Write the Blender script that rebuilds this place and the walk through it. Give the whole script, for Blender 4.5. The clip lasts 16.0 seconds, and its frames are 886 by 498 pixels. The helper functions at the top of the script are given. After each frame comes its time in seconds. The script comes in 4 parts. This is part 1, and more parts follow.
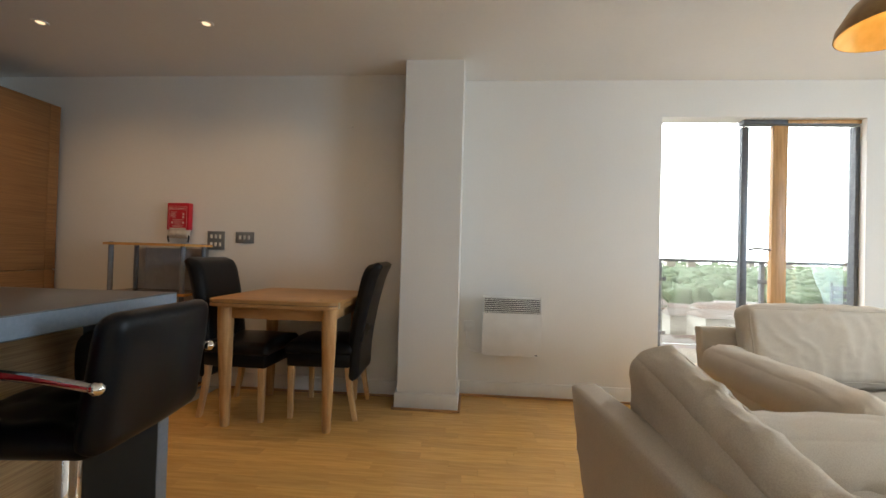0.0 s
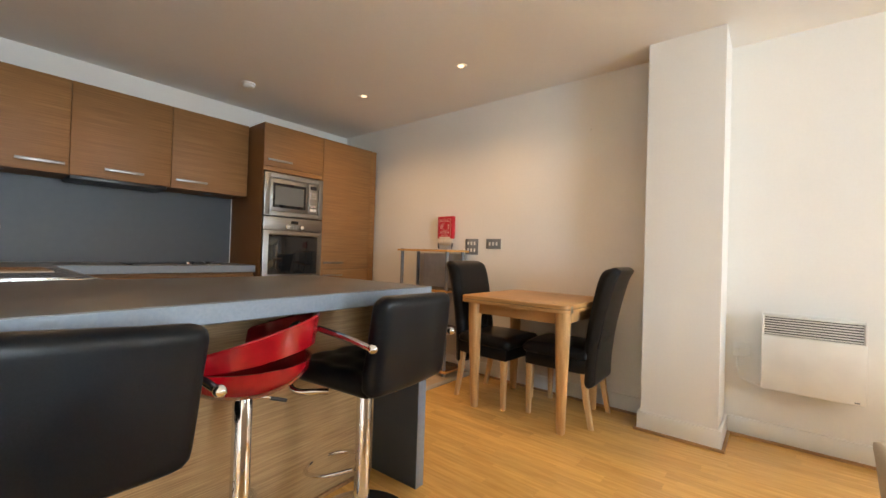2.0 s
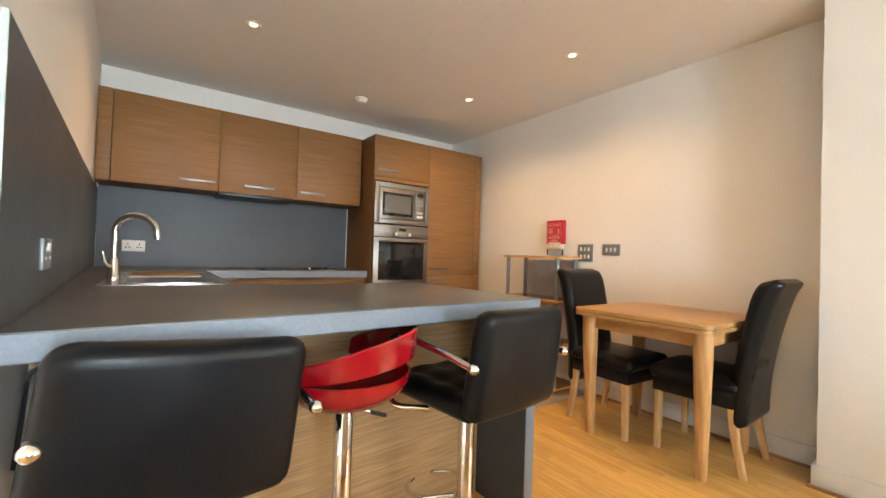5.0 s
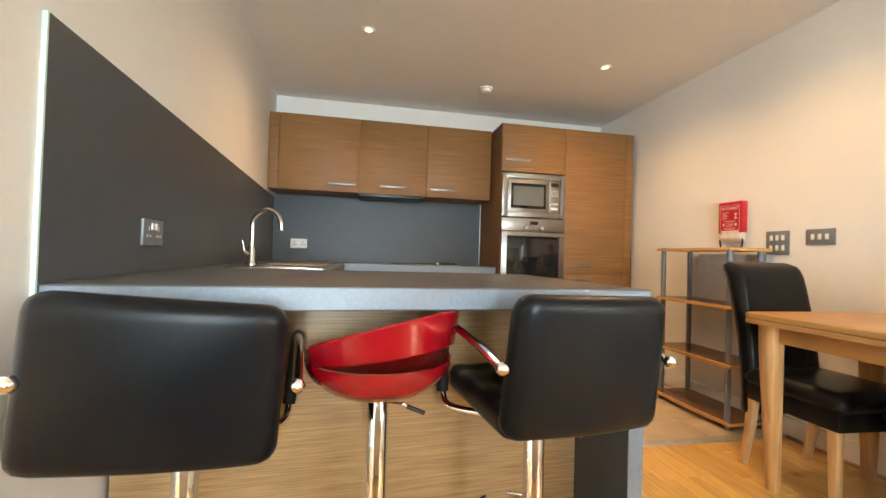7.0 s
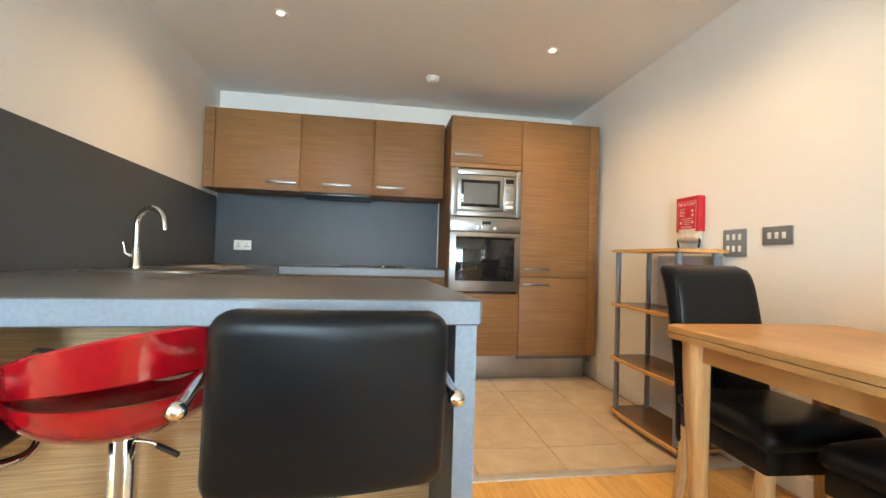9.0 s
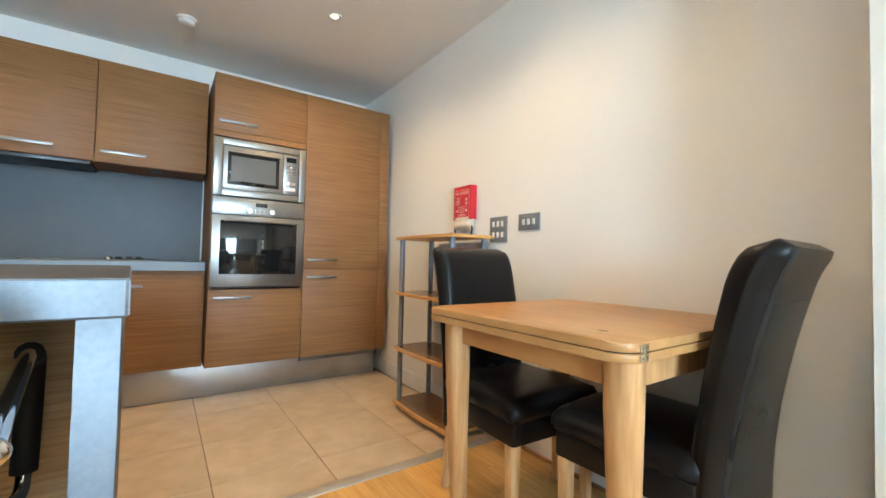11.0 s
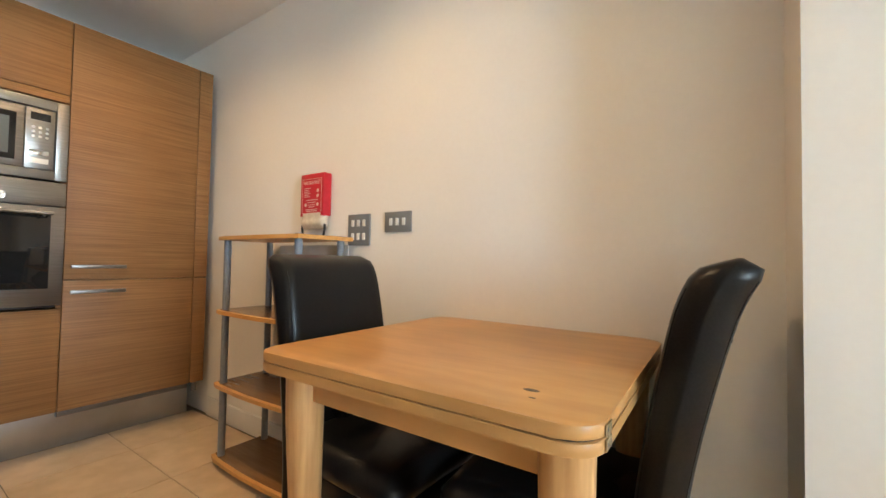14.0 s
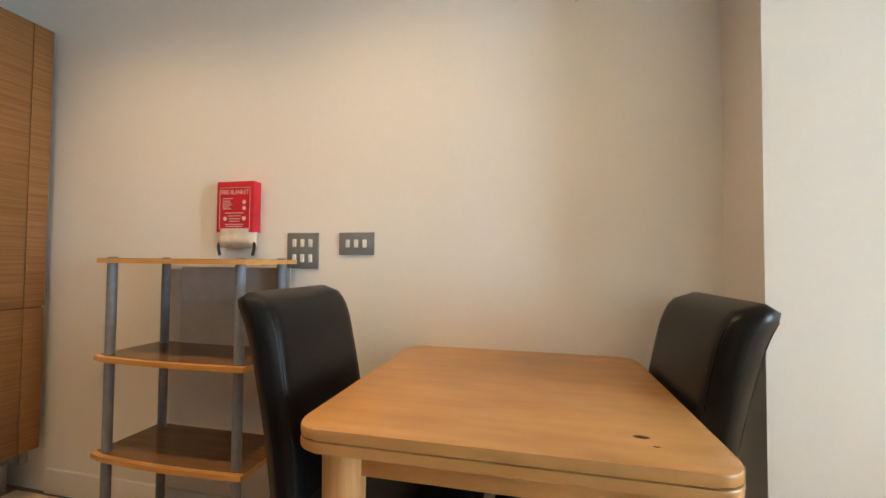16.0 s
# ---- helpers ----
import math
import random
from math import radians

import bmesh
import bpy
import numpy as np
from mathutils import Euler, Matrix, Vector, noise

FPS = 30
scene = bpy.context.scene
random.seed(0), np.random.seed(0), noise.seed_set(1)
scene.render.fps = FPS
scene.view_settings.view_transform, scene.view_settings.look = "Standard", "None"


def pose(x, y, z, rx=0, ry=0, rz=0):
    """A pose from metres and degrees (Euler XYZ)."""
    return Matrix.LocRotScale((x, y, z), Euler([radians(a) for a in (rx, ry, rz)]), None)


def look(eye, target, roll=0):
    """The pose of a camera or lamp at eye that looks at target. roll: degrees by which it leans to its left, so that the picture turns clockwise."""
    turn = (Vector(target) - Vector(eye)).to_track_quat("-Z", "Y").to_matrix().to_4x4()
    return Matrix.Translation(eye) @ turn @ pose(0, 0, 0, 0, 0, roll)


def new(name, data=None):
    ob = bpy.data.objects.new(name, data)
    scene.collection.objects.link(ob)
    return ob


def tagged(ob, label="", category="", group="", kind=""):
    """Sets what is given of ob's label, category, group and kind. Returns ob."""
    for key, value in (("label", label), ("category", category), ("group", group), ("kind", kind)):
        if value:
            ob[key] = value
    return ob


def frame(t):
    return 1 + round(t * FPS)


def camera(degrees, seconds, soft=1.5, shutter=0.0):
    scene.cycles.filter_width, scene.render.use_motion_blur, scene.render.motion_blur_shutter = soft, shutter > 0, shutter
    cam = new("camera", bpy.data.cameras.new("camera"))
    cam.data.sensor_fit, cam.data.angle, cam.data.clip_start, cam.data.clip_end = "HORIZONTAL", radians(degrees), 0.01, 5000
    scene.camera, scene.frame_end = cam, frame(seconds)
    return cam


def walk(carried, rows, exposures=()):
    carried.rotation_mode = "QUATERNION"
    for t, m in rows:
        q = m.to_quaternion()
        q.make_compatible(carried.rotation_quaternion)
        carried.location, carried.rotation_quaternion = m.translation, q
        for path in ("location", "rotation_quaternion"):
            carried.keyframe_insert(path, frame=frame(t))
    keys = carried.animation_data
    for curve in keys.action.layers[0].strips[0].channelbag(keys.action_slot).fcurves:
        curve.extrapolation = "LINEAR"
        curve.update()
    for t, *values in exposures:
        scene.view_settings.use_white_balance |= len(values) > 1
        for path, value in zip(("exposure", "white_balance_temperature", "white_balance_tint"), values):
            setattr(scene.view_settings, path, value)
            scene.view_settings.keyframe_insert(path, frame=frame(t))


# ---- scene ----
cam = camera(95.4, 16.0)
PATH = [
    (0, (0.98, 1.021, 1.085), (0.832, 3.015, 1.109), 1.6),
    (0.5, (1.027, 1.061, 1.08), (0.49, 2.987, 1.104), 1.7),
    (1, (1.083, 1.052, 1.06), (0.211, 2.851, 1.085), 1.6),
    (1.5, (1.108, 1.035, 1.054), (-0.003, 2.698, 1.082), 1.8),
    (2, (1.12, 1.023, 1.067), (-0.152, 2.566, 1.091), 1.8),
    (2.5, (1.115, 1.02, 1.071), (-0.258, 2.474, 1.097), 1.8),
    (3, (1.115, 1.014, 1.074), (-0.319, 2.408, 1.1), 1.8),
    (3.5, (1.118, 1.013, 1.077), (-0.356, 2.365, 1.103), 1.8),
    (6, (0.975, 1.326, 1.082), (-0.836, 2.173, 1.117), 1.8),
    (6.5, (1.007, 1.451, 1.038), (-0.897, 2.06, 1.073), 1.7),
    (7, (0.984, 1.57, 1.001), (-0.978, 1.957, 1.035), 1.7),
    (7.5, (0.938, 1.753, 1.006), (-1.05, 1.973, 1.044), 1.7),
    (8, (0.935, 1.949, 1.019), (-1.06, 2.081, 1.059), 1.7),
    (10.5, (0.682, 2.395, 0.977), (-1.088, 3.325, 1.036), 1.4),
    (11, (0.674, 2.479, 0.95), (-0.967, 3.62, 1.013), 1.2),
    (11.5, (0.665, 2.549, 0.953), (-0.857, 3.845, 1.014), 1.0),
    (12, (0.646, 2.626, 0.953), (-0.779, 4.028, 1.017), 1.0),
    (12.5, (0.611, 2.697, 0.959), (-0.746, 4.165, 1.026), 1.0),
    (13, (0.562, 2.743, 0.972), (-0.736, 4.263, 1.037), 1.0),
    (13.5, (0.476, 2.756, 0.987), (-0.755, 4.331, 1.049), 1.0),
    (14, (0.334, 2.73, 1.002), (-0.79, 4.383, 1.063), 1.0),
    (14.5, (0.198, 2.696, 1.0), (-0.775, 4.442, 1.057), 1.0),
    (15, (0.058, 2.661, 1.009), (-0.737, 4.495, 1.07), 0.9),
    (15.5, (-0.042, 2.628, 1.044), (-0.654, 4.532, 1.098), 0.6),
    (16, (-0.117, 2.581, 1.104), (-0.562, 4.531, 1.163), 0.5),
]
EXPOSURES = [(0, -1.14, 6800, 12), (0.5, -0.76, 6850, 12), (1, -0.4, 6950, 13), (2, -0.06, 7350, 15), (3.5, 0.04, 7600, 16), (6, 0.52, 7300, 12), (7, 0.52, 7450, 11), (8, 0.58, 7300, 10),
             (10.5, 0.66, 5750, 2), (11.5, 0.52, 6050, 3), (12.5, 0.34, 6400, 6), (14, 0.28, 6700, 8), (15.5, 0.24, 6700, 8), (16, 0.14, 6650, 8)]
walk(cam, [(t, look(eye, target, roll)) for t, eye, target, roll in PATH], EXPOSURES)

from mathutils.bvhtree import BVHTree

# ---- light ----
world = bpy.data.worlds.new("sky")
scene.world = world
world.use_nodes = True
sky = world.node_tree.nodes.new("ShaderNodeTexSky")
sky.sky_type, sky.sun_disc = "NISHITA", False
sky.sun_elevation, sky.sun_rotation = radians(44), radians(229)
sky.dust_density, sky.air_density = 4.0, 1.0
world.node_tree.links.new(sky.outputs[0], world.node_tree.nodes["Background"].inputs[0])
world.node_tree.nodes["Background"].inputs[1].default_value = 0.14


def lamp(name, kind, m, energy, colour, **settings):
    data = bpy.data.lights.new(name, kind)
    data.energy, data.color = energy, colour
    if kind == "AREA":
        data.shape, data.size, data.size_y = "RECTANGLE", settings["size"], settings["size_y"]
    elif kind == "SPOT":
        data.spot_size, data.spot_blend, data.shadow_soft_size = settings["cone"], 1.0, settings["soft"]
    elif kind == "SUN":
        data.angle = settings["angle"]
    else:
        data.shadow_soft_size = settings["soft"]
    ob = new(name, data)
    ob.matrix_world = m
    return ob


WARM = (1.0, 0.66, 0.36)
lamp("sun", "SUN", look((-7, -6, 9), (0, 0, 0)), 5.0, (1, 0.95, 0.88), angle=radians(12))
# daylight in the openings
lamp("east_daylight", "AREA", look((5.74, 1.70, 1.40), (0, 1.70, -0.9)), 230, (0.60, 0.80, 1.0), size=0.95, size_y=2.1)
DOWNLIGHTS = [(-0.672, 3.338), (-1.641, 1.558), (-1.716, 3.296)]
CEIL = 2.443
for dx, dy in DOWNLIGHTS:
    lamp("downlight_beam", "SPOT", look((dx, dy, CEIL - 0.012), (dx, dy, 0)), 40, WARM, cone=radians(148), soft=0.03)
lamp("pendant_bulb", "POINT", pose(2.49, 2.56, 2.0), 4, WARM, soft=0.04)


# ---- materials ----
def material(name, c1, c2, rough=0.5, metal=0.0, scale=(1, 1, 1), bump=0.1, detail=6.0, large=0.12, low=0.35, high=0.65,
             rough_var=0.08, coat=0.0, random_tint=0.0, dist=0.002, spec=0.5):
    """Two colours mixed by stretched noise, with slower stains over them and fine relief."""
    m = bpy.data.materials.new(name)
    m.use_nodes = True
    t = m.node_tree
    n, link = t.nodes, t.links.new
    b = n["Principled BSDF"]
    b.inputs["Metallic"].default_value = metal
    b.inputs["Coat Weight"].default_value = coat
    b.inputs["Specular IOR Level"].default_value = spec
    co = n.new("ShaderNodeTexCoord")
    mp = n.new("ShaderNodeMapping")
    mp.inputs["Scale"].default_value = scale
    link(co.outputs["Object"], mp.inputs["Vector"])
    info = n.new("ShaderNodeObjectInfo")
    geo = n.new("ShaderNodeNewGeometry")
    add = n.new("ShaderNodeMath")
    link(info.outputs["Random"], add.inputs[0])
    link(geo.outputs["Random Per Island"], add.inputs[1])
    fract = n.new("ShaderNodeMath")
    fract.operation = "FRACT"
    link(add.outputs[0], fract.inputs[0])
    shift = n.new("ShaderNodeMath")
    shift.operation = "MULTIPLY"
    shift.inputs[1].default_value = 37.0 if random_tint else 0.0
    link(fract.outputs[0], shift.inputs[0])
    link(shift.outputs[0], mp.inputs["Location"])
    fine = n.new("ShaderNodeTexNoise")
    fine.inputs["Scale"].default_value, fine.inputs["Detail"].default_value = 1.0, detail
    link(mp.outputs[0], fine.inputs["Vector"])
    ramp = n.new("ShaderNodeValToRGB")
    ramp.color_ramp.elements[0].position, ramp.color_ramp.elements[1].position = low, high
    ramp.color_ramp.elements[0].color, ramp.color_ramp.elements[1].color = (*c1, 1), (*c2, 1)
    link(fine.outputs["Fac"], ramp.inputs[0])
    slow = n.new("ShaderNodeTexNoise")
    slow.inputs["Scale"].default_value, slow.inputs["Detail"].default_value = 2.3, 3.0
    link(co.outputs["Object"], slow.inputs["Vector"])
    span = n.new("ShaderNodeMapRange")
    span.clamp = False
    span.inputs[1].default_value, span.inputs[2].default_value = 0.0, 1.0
    span.inputs[3].default_value, span.inputs[4].default_value = 1.0 - large * 1.5, 1.0 + large
    link(slow.outputs["Fac"], span.inputs[0])
    tint = n.new("ShaderNodeMath")
    tint.operation = "MULTIPLY_ADD"
    tint.inputs[1].default_value, tint.inputs[2].default_value = random_tint, 1.0 - random_tint / 2
    link(fract.outputs[0], tint.inputs[0])
    both = n.new("ShaderNodeMath")
    both.operation = "MULTIPLY"
    link(span.outputs[0], both.inputs[0])
    link(tint.outputs[0], both.inputs[1])
    mix = n.new("ShaderNodeVectorMath")
    mix.operation = "SCALE"
    link(ramp.outputs[0], mix.inputs[0])
    link(both.outputs[0], mix.inputs["Scale"])
    link(mix.outputs[0], b.inputs["Base Color"])
    rr = n.new("ShaderNodeMapRange")
    rr.inputs[1].default_value, rr.inputs[2].default_value = 0.0, 1.0
    rr.inputs[3].default_value, rr.inputs[4].default_value = max(0.02, rough - rough_var), min(1, rough + rough_var)
    link(slow.outputs["Fac"], rr.inputs[0])
    link(rr.outputs[0], b.inputs["Roughness"])
    if bump:
        bp = n.new("ShaderNodeBump")
        bp.inputs["Strength"].default_value, bp.inputs["Distance"].default_value = bump, dist
        link(fine.outputs["Fac"], bp.inputs["Height"])
        link(bp.outputs[0], b.inputs["Normal"])
    return m


def glowing(name, colour, strength):
    m = bpy.data.materials.new(name)
    m.use_nodes = True
    b = m.node_tree.nodes["Principled BSDF"]
    b.inputs["Base Color"].default_value = (*colour, 1)
    b.inputs["Emission Color"].default_value = (*colour, 1)
    b.inputs["Emission Strength"].default_value = strength
    return m


def clear_glass(name, colour, rough=0.0):
    m = bpy.data.materials.new(name)
    m.use_nodes = True
    b = m.node_tree.nodes["Principled BSDF"]
    b.inputs["Base Color"].default_value = (*colour, 1)
    b.inputs["Roughness"].default_value = rough
    b.inputs["Transmission Weight"].default_value = 1.0
    b.inputs["IOR"].default_value = 1.45
    return m


PAINT = material("wall_paint", (0.80, 0.78, 0.74), (0.812, 0.792, 0.752), 0.75, scale=(60, 60, 60), bump=0.012, large=0.02)
CEILING = material("ceiling_paint", (0.82, 0.80, 0.77), (0.832, 0.812, 0.782), 0.8, scale=(40, 40, 40), bump=0.01, large=0.02)
TRIM = material("skirting_gloss", (0.78, 0.77, 0.74), (0.83, 0.82, 0.79), 0.4, scale=(8, 8, 8), bump=0.03, large=0.05)
OAK_Y = material("cabinet_veneer", (0.20, 0.090, 0.030), (0.295, 0.147, 0.054), 0.50, spec=0.28, scale=(90, 2.6, 250), bump=0.05, large=0.10, random_tint=0.10, dist=0.001)
PANEL_Y = material("bar_front_veneer", (0.34, 0.205, 0.095), (0.58, 0.40, 0.21), 0.38, scale=(90, 2.2, 260), bump=0.06, large=0.10, dist=0.0008, low=0.3, high=0.7)
BEAD = material("oak_beading", (0.34, 0.17, 0.065), (0.47, 0.25, 0.10), 0.4, scale=(6, 60, 60), bump=0.05)
FLOORWOOD = material("floor_laminate", (0.71, 0.385, 0.112), (0.83, 0.48, 0.155), 0.19, scale=(5, 60, 60), bump=0.02, large=0.10, random_tint=0.16, dist=0.001)
TILE = material("floor_tile", (0.56, 0.42, 0.265), (0.66, 0.51, 0.345), 0.38, scale=(9, 9, 9), bump=0.05, large=0.12, random_tint=0.06)
GROUT = material("grout", (0.20, 0.16, 0.12), (0.27, 0.22, 0.17), 0.9, scale=(90, 90, 90), bump=0.3)
WORKTOP = material("worktop_laminate", (0.088, 0.087, 0.087), (0.105, 0.104, 0.104), 0.30, spec=0.42, scale=(120, 120, 120), bump=0.008, large=0.05, rough_var=0.05)
EDGE = material("grey_laminate_edge", (0.175, 0.215, 0.265), (0.205, 0.245, 0.295), 0.36, scale=(100, 100, 100), bump=0.008, large=0.05)
SPLASH = material("splashback_laminate", (0.078, 0.086, 0.095), (0.082, 0.090, 0.099), 0.40, spec=0.22, scale=(20, 20, 20), bump=0.0, large=0.06)
STEEL = material("brushed_steel", (0.25, 0.24, 0.23), (0.32, 0.31, 0.295), 0.35, 1.0, scale=(4, 4, 300), bump=0.04, large=0.06, dist=0.0005)
STEEL_H = material("plinth_steel", (0.46, 0.47, 0.48), (0.58, 0.59, 0.60), 0.34, 1.0, scale=(300, 3, 3), bump=0.04, large=0.16, dist=0.0005)
CHROME = material("chrome", (0.78, 0.78, 0.79), (0.82, 0.82, 0.83), 0.07, 1.0, scale=(30, 30, 30), bump=0.0, rough_var=0.03, large=0.03)
SINKSTEEL = material("sink_steel", (0.62, 0.60, 0.57), (0.72, 0.70, 0.67), 0.22, 1.0, scale=(50, 50, 50), bump=0.05, large=0.06)
LEATHER = material("black_leather", (0.006, 0.006, 0.0065), (0.010, 0.010, 0.0105), 0.30, spec=0.22, scale=(220, 220, 220), bump=0.06, large=0.2, rough_var=0.08, dist=0.0012)
# blue tint in this black stands for the window's reflection
STOOLSKIN = material("black_vinyl", (0.0028, 0.0042, 0.0062), (0.005, 0.007, 0.0096), 0.34, spec=0.24, scale=(260, 260, 260), bump=0.06, large=0.2, rough_var=0.06, dist=0.001)
FOAM = material("black_foam_sleeve", (0.008, 0.008, 0.008), (0.015, 0.015, 0.015), 0.7, scale=(200, 200, 200), bump=0.3)
RED = material("red_plastic", (0.28, 0.003, 0.008), (0.33, 0.005, 0.011), 0.12, scale=(30, 30, 30), bump=0.01, large=0.08, coat=0.5)
BEECH = material("beech_table", (0.52, 0.265, 0.09), (0.64, 0.355, 0.135), 0.34, scale=(5, 26, 26), bump=0.02, large=0.45, low=0.3, high=0.75, dist=0.001)
BEECHLEG = material("beech_leg", (0.50, 0.27, 0.105), (0.66, 0.39, 0.17), 0.38, scale=(55, 55, 4), bump=0.05, large=0.12, dist=0.001)
CHAIRLEG = material("pale_chair_leg", (0.58, 0.35, 0.16), (0.70, 0.46, 0.23), 0.4, scale=(60, 60, 5), bump=0.05, large=0.12)
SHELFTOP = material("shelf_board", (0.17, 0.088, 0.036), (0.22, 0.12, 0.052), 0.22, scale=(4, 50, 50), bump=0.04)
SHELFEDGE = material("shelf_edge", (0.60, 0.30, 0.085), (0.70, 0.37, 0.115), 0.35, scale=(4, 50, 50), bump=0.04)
GREYPOST = material("grey_post", (0.20, 0.225, 0.26), (0.24, 0.265, 0.30), 0.42, scale=(40, 40, 40), bump=0.03)
WHITEPL = material("white_plastic", (0.76, 0.75, 0.72), (0.80, 0.79, 0.76), 0.35, scale=(30, 30, 30), bump=0.01, large=0.04)
BLACKPL = material("black_plastic", (0.012, 0.012, 0.012), (0.02, 0.02, 0.02), 0.35, scale=(60, 60, 60), bump=0.03)
DARKGLASS = material("oven_glass", (0.010, 0.011, 0.012), (0.014, 0.015, 0.016), 0.06, scale=(3, 3, 3), bump=0.0, rough_var=0.02)
HOBGLASS = material("hob_glass", (0.008, 0.008, 0.009), (0.012, 0.012, 0.013), 0.08, scale=(3, 3, 3), bump=0.0, rough_var=0.02)
REDBOX = material("red_box", (0.52, 0.012, 0.025), (0.60, 0.018, 0.035), 0.35, scale=(30, 30, 30), bump=0.02)
PALEINK = material("pale_print", (0.72, 0.55, 0.50), (0.78, 0.62, 0.56), 0.5, scale=(30, 30, 30), bump=0.0)
CREAMPL = material("cream_pouch", (0.66, 0.58, 0.46), (0.76, 0.69, 0.57), 0.5, scale=(40, 40, 40), bump=0.2)
BRASSY = material("hinge_metal", (0.50, 0.42, 0.28), (0.60, 0.52, 0.36), 0.4, 1.0, scale=(60, 60, 60))
SWITCH = material("grey_metal_plate", (0.22, 0.235, 0.25), (0.26, 0.275, 0.29), 0.35, 0.25, scale=(4, 200, 4), bump=0.03)
SOFA = material("cream_fabric", (0.54, 0.45, 0.35), (0.63, 0.54, 0.43), 0.9, scale=(380, 380, 380), bump=0.35, large=0.10, dist=0.0015)
FRAMEOAK = material("window_oak", (0.42, 0.21, 0.07), (0.55, 0.30, 0.11), 0.4, scale=(60, 60, 5), bump=0.05)
FRAMEGREY = material("window_metal", (0.10, 0.105, 0.115), (0.13, 0.135, 0.145), 0.4, 0.3, scale=(40, 40, 40), bump=0.03)
PANE = clear_glass("window_glass", (0.97, 0.99, 0.985))
RAILGLASS = clear_glass("balcony_glass", (0.93, 0.98, 0.97))
GLASSEDGE = material("ground_glass_edge", (0.52, 0.70, 0.64), (0.62, 0.78, 0.72), 0.3, scale=(90, 90, 90), bump=0.1)
BULB = glowing("lit_lamp", (1.0, 0.74, 0.46), 3.0)
BRONZE = material("pendant_bronze", (0.24, 0.14, 0.06), (0.32, 0.20, 0.09), 0.35, 0.8, scale=(20, 20, 20))
GOLD = material("pendant_lining", (0.70, 0.45, 0.12), (0.80, 0.54, 0.18), 0.5, 0.2, scale=(20, 20, 20))
BED = material("dark_wood_joint", (0.22, 0.11, 0.04), (0.28, 0.14, 0.05), 0.8, scale=(60, 60, 60), bump=0.0)
STRIP = material("threshold_metal", (0.52, 0.47, 0.40), (0.60, 0.55, 0.48), 0.35, 0.3, scale=(20, 20, 20), bump=0.02)


# ---- helpers for shapes ----
def smooth(me, angle=42):
    me.polygons.foreach_set("use_smooth", [True] * len(me.polygons))
    me.set_sharp_from_angle(angle=radians(angle))


def finish(name, bm, mat, angle=42):
    me = bpy.data.meshes.new(name)
    bmesh.ops.recalc_face_normals(bm, faces=bm.faces)
    bm.to_mesh(me)
    bm.free()
    me.materials.append(mat)
    smooth(me, angle)
    return me


def part(name, bm, mat, parent, label=""):
    ob = new(name, finish(name, bm, mat))
    ob.parent = parent
    return tagged(ob, label=label) if label else ob


def thing(name, m, label, category, group=""):
    ob = new(name)
    ob.empty_display_size = 0.1
    ob.matrix_world = m
    return tagged(ob, label, category, group)


def structure(name, bm, mat, label="", category=""):
    return tagged(new(name, finish(name, bm, mat)), label, category, kind="structure")


def box(x0, x1, y0, y1, z0, z1, r=0.0, seg=2, bm=None):
    own = bmesh.new()
    bmesh.ops.create_cube(own, size=1.0, matrix=Matrix.Translation(((x0 + x1) / 2, (y0 + y1) / 2, (z0 + z1) / 2)) @ Matrix.Diagonal((x1 - x0, y1 - y0, z1 - z0, 1)))
    if r:
        bmesh.ops.bevel(own, geom=own.edges[:], offset=r, segments=seg, profile=0.5, affect="EDGES")
    if bm is None:
        return own
    me = bpy.data.meshes.new("tmp")
    own.to_mesh(me)
    own.free()
    bm.from_mesh(me)
    bpy.data.meshes.remove(me)
    return bm


def prism(points, z0, z1, r=0.0, seg=2):
    """An upright prism on a plan outline."""
    bm = bmesh.new()
    low = [bm.verts.new((x, y, z0)) for x, y in points]
    high = [bm.verts.new((x, y, z1)) for x, y in points]
    bm.faces.new(low[::-1])
    bm.faces.new(high)
    for i in range(len(points)):
        j = (i + 1) % len(points)
        bm.faces.new((low[i], low[j], high[j], high[i]))
    if r:
        edges = [e for e in bm.edges if abs(e.verts[0].co.z - e.verts[1].co.z) < 1e-6]
        bmesh.ops.bevel(bm, geom=edges, offset=r, segments=seg, profile=0.5, affect="EDGES")
    return bm


def rounded(x0, x1, y0, y1, r, n=6):
    """A rectangle's outline with round corners."""
    out = []
    for cx, cy, a in ((x1 - r, y0 + r, -90), (x1 - r, y1 - r, 0), (x0 + r, y1 - r, 90), (x0 + r, y0 + r, 180)):
        out += [(cx + r * math.cos(radians(a + 90 * k / n)), cy + r * math.sin(radians(a + 90 * k / n))) for k in range(n + 1)]
    return out


def curve(points, n=8):
    """A smooth line through the points."""
    p = [Vector(q) for q in points]
    p = [2 * p[0] - p[1], *p, 2 * p[-1] - p[-2]]
    out = []
    for i in range(1, len(p) - 2):
        for k in range(n):
            t = k / n
            out.append(0.5 * (2 * p[i] + (p[i + 1] - p[i - 1]) * t + (2 * p[i - 1] - 5 * p[i] + 4 * p[i + 1] - p[i + 2]) * t * t + (3 * p[i] - p[i - 1] - 3 * p[i + 1] + p[i + 2]) * t ** 3))
    return out + [p[-2]]


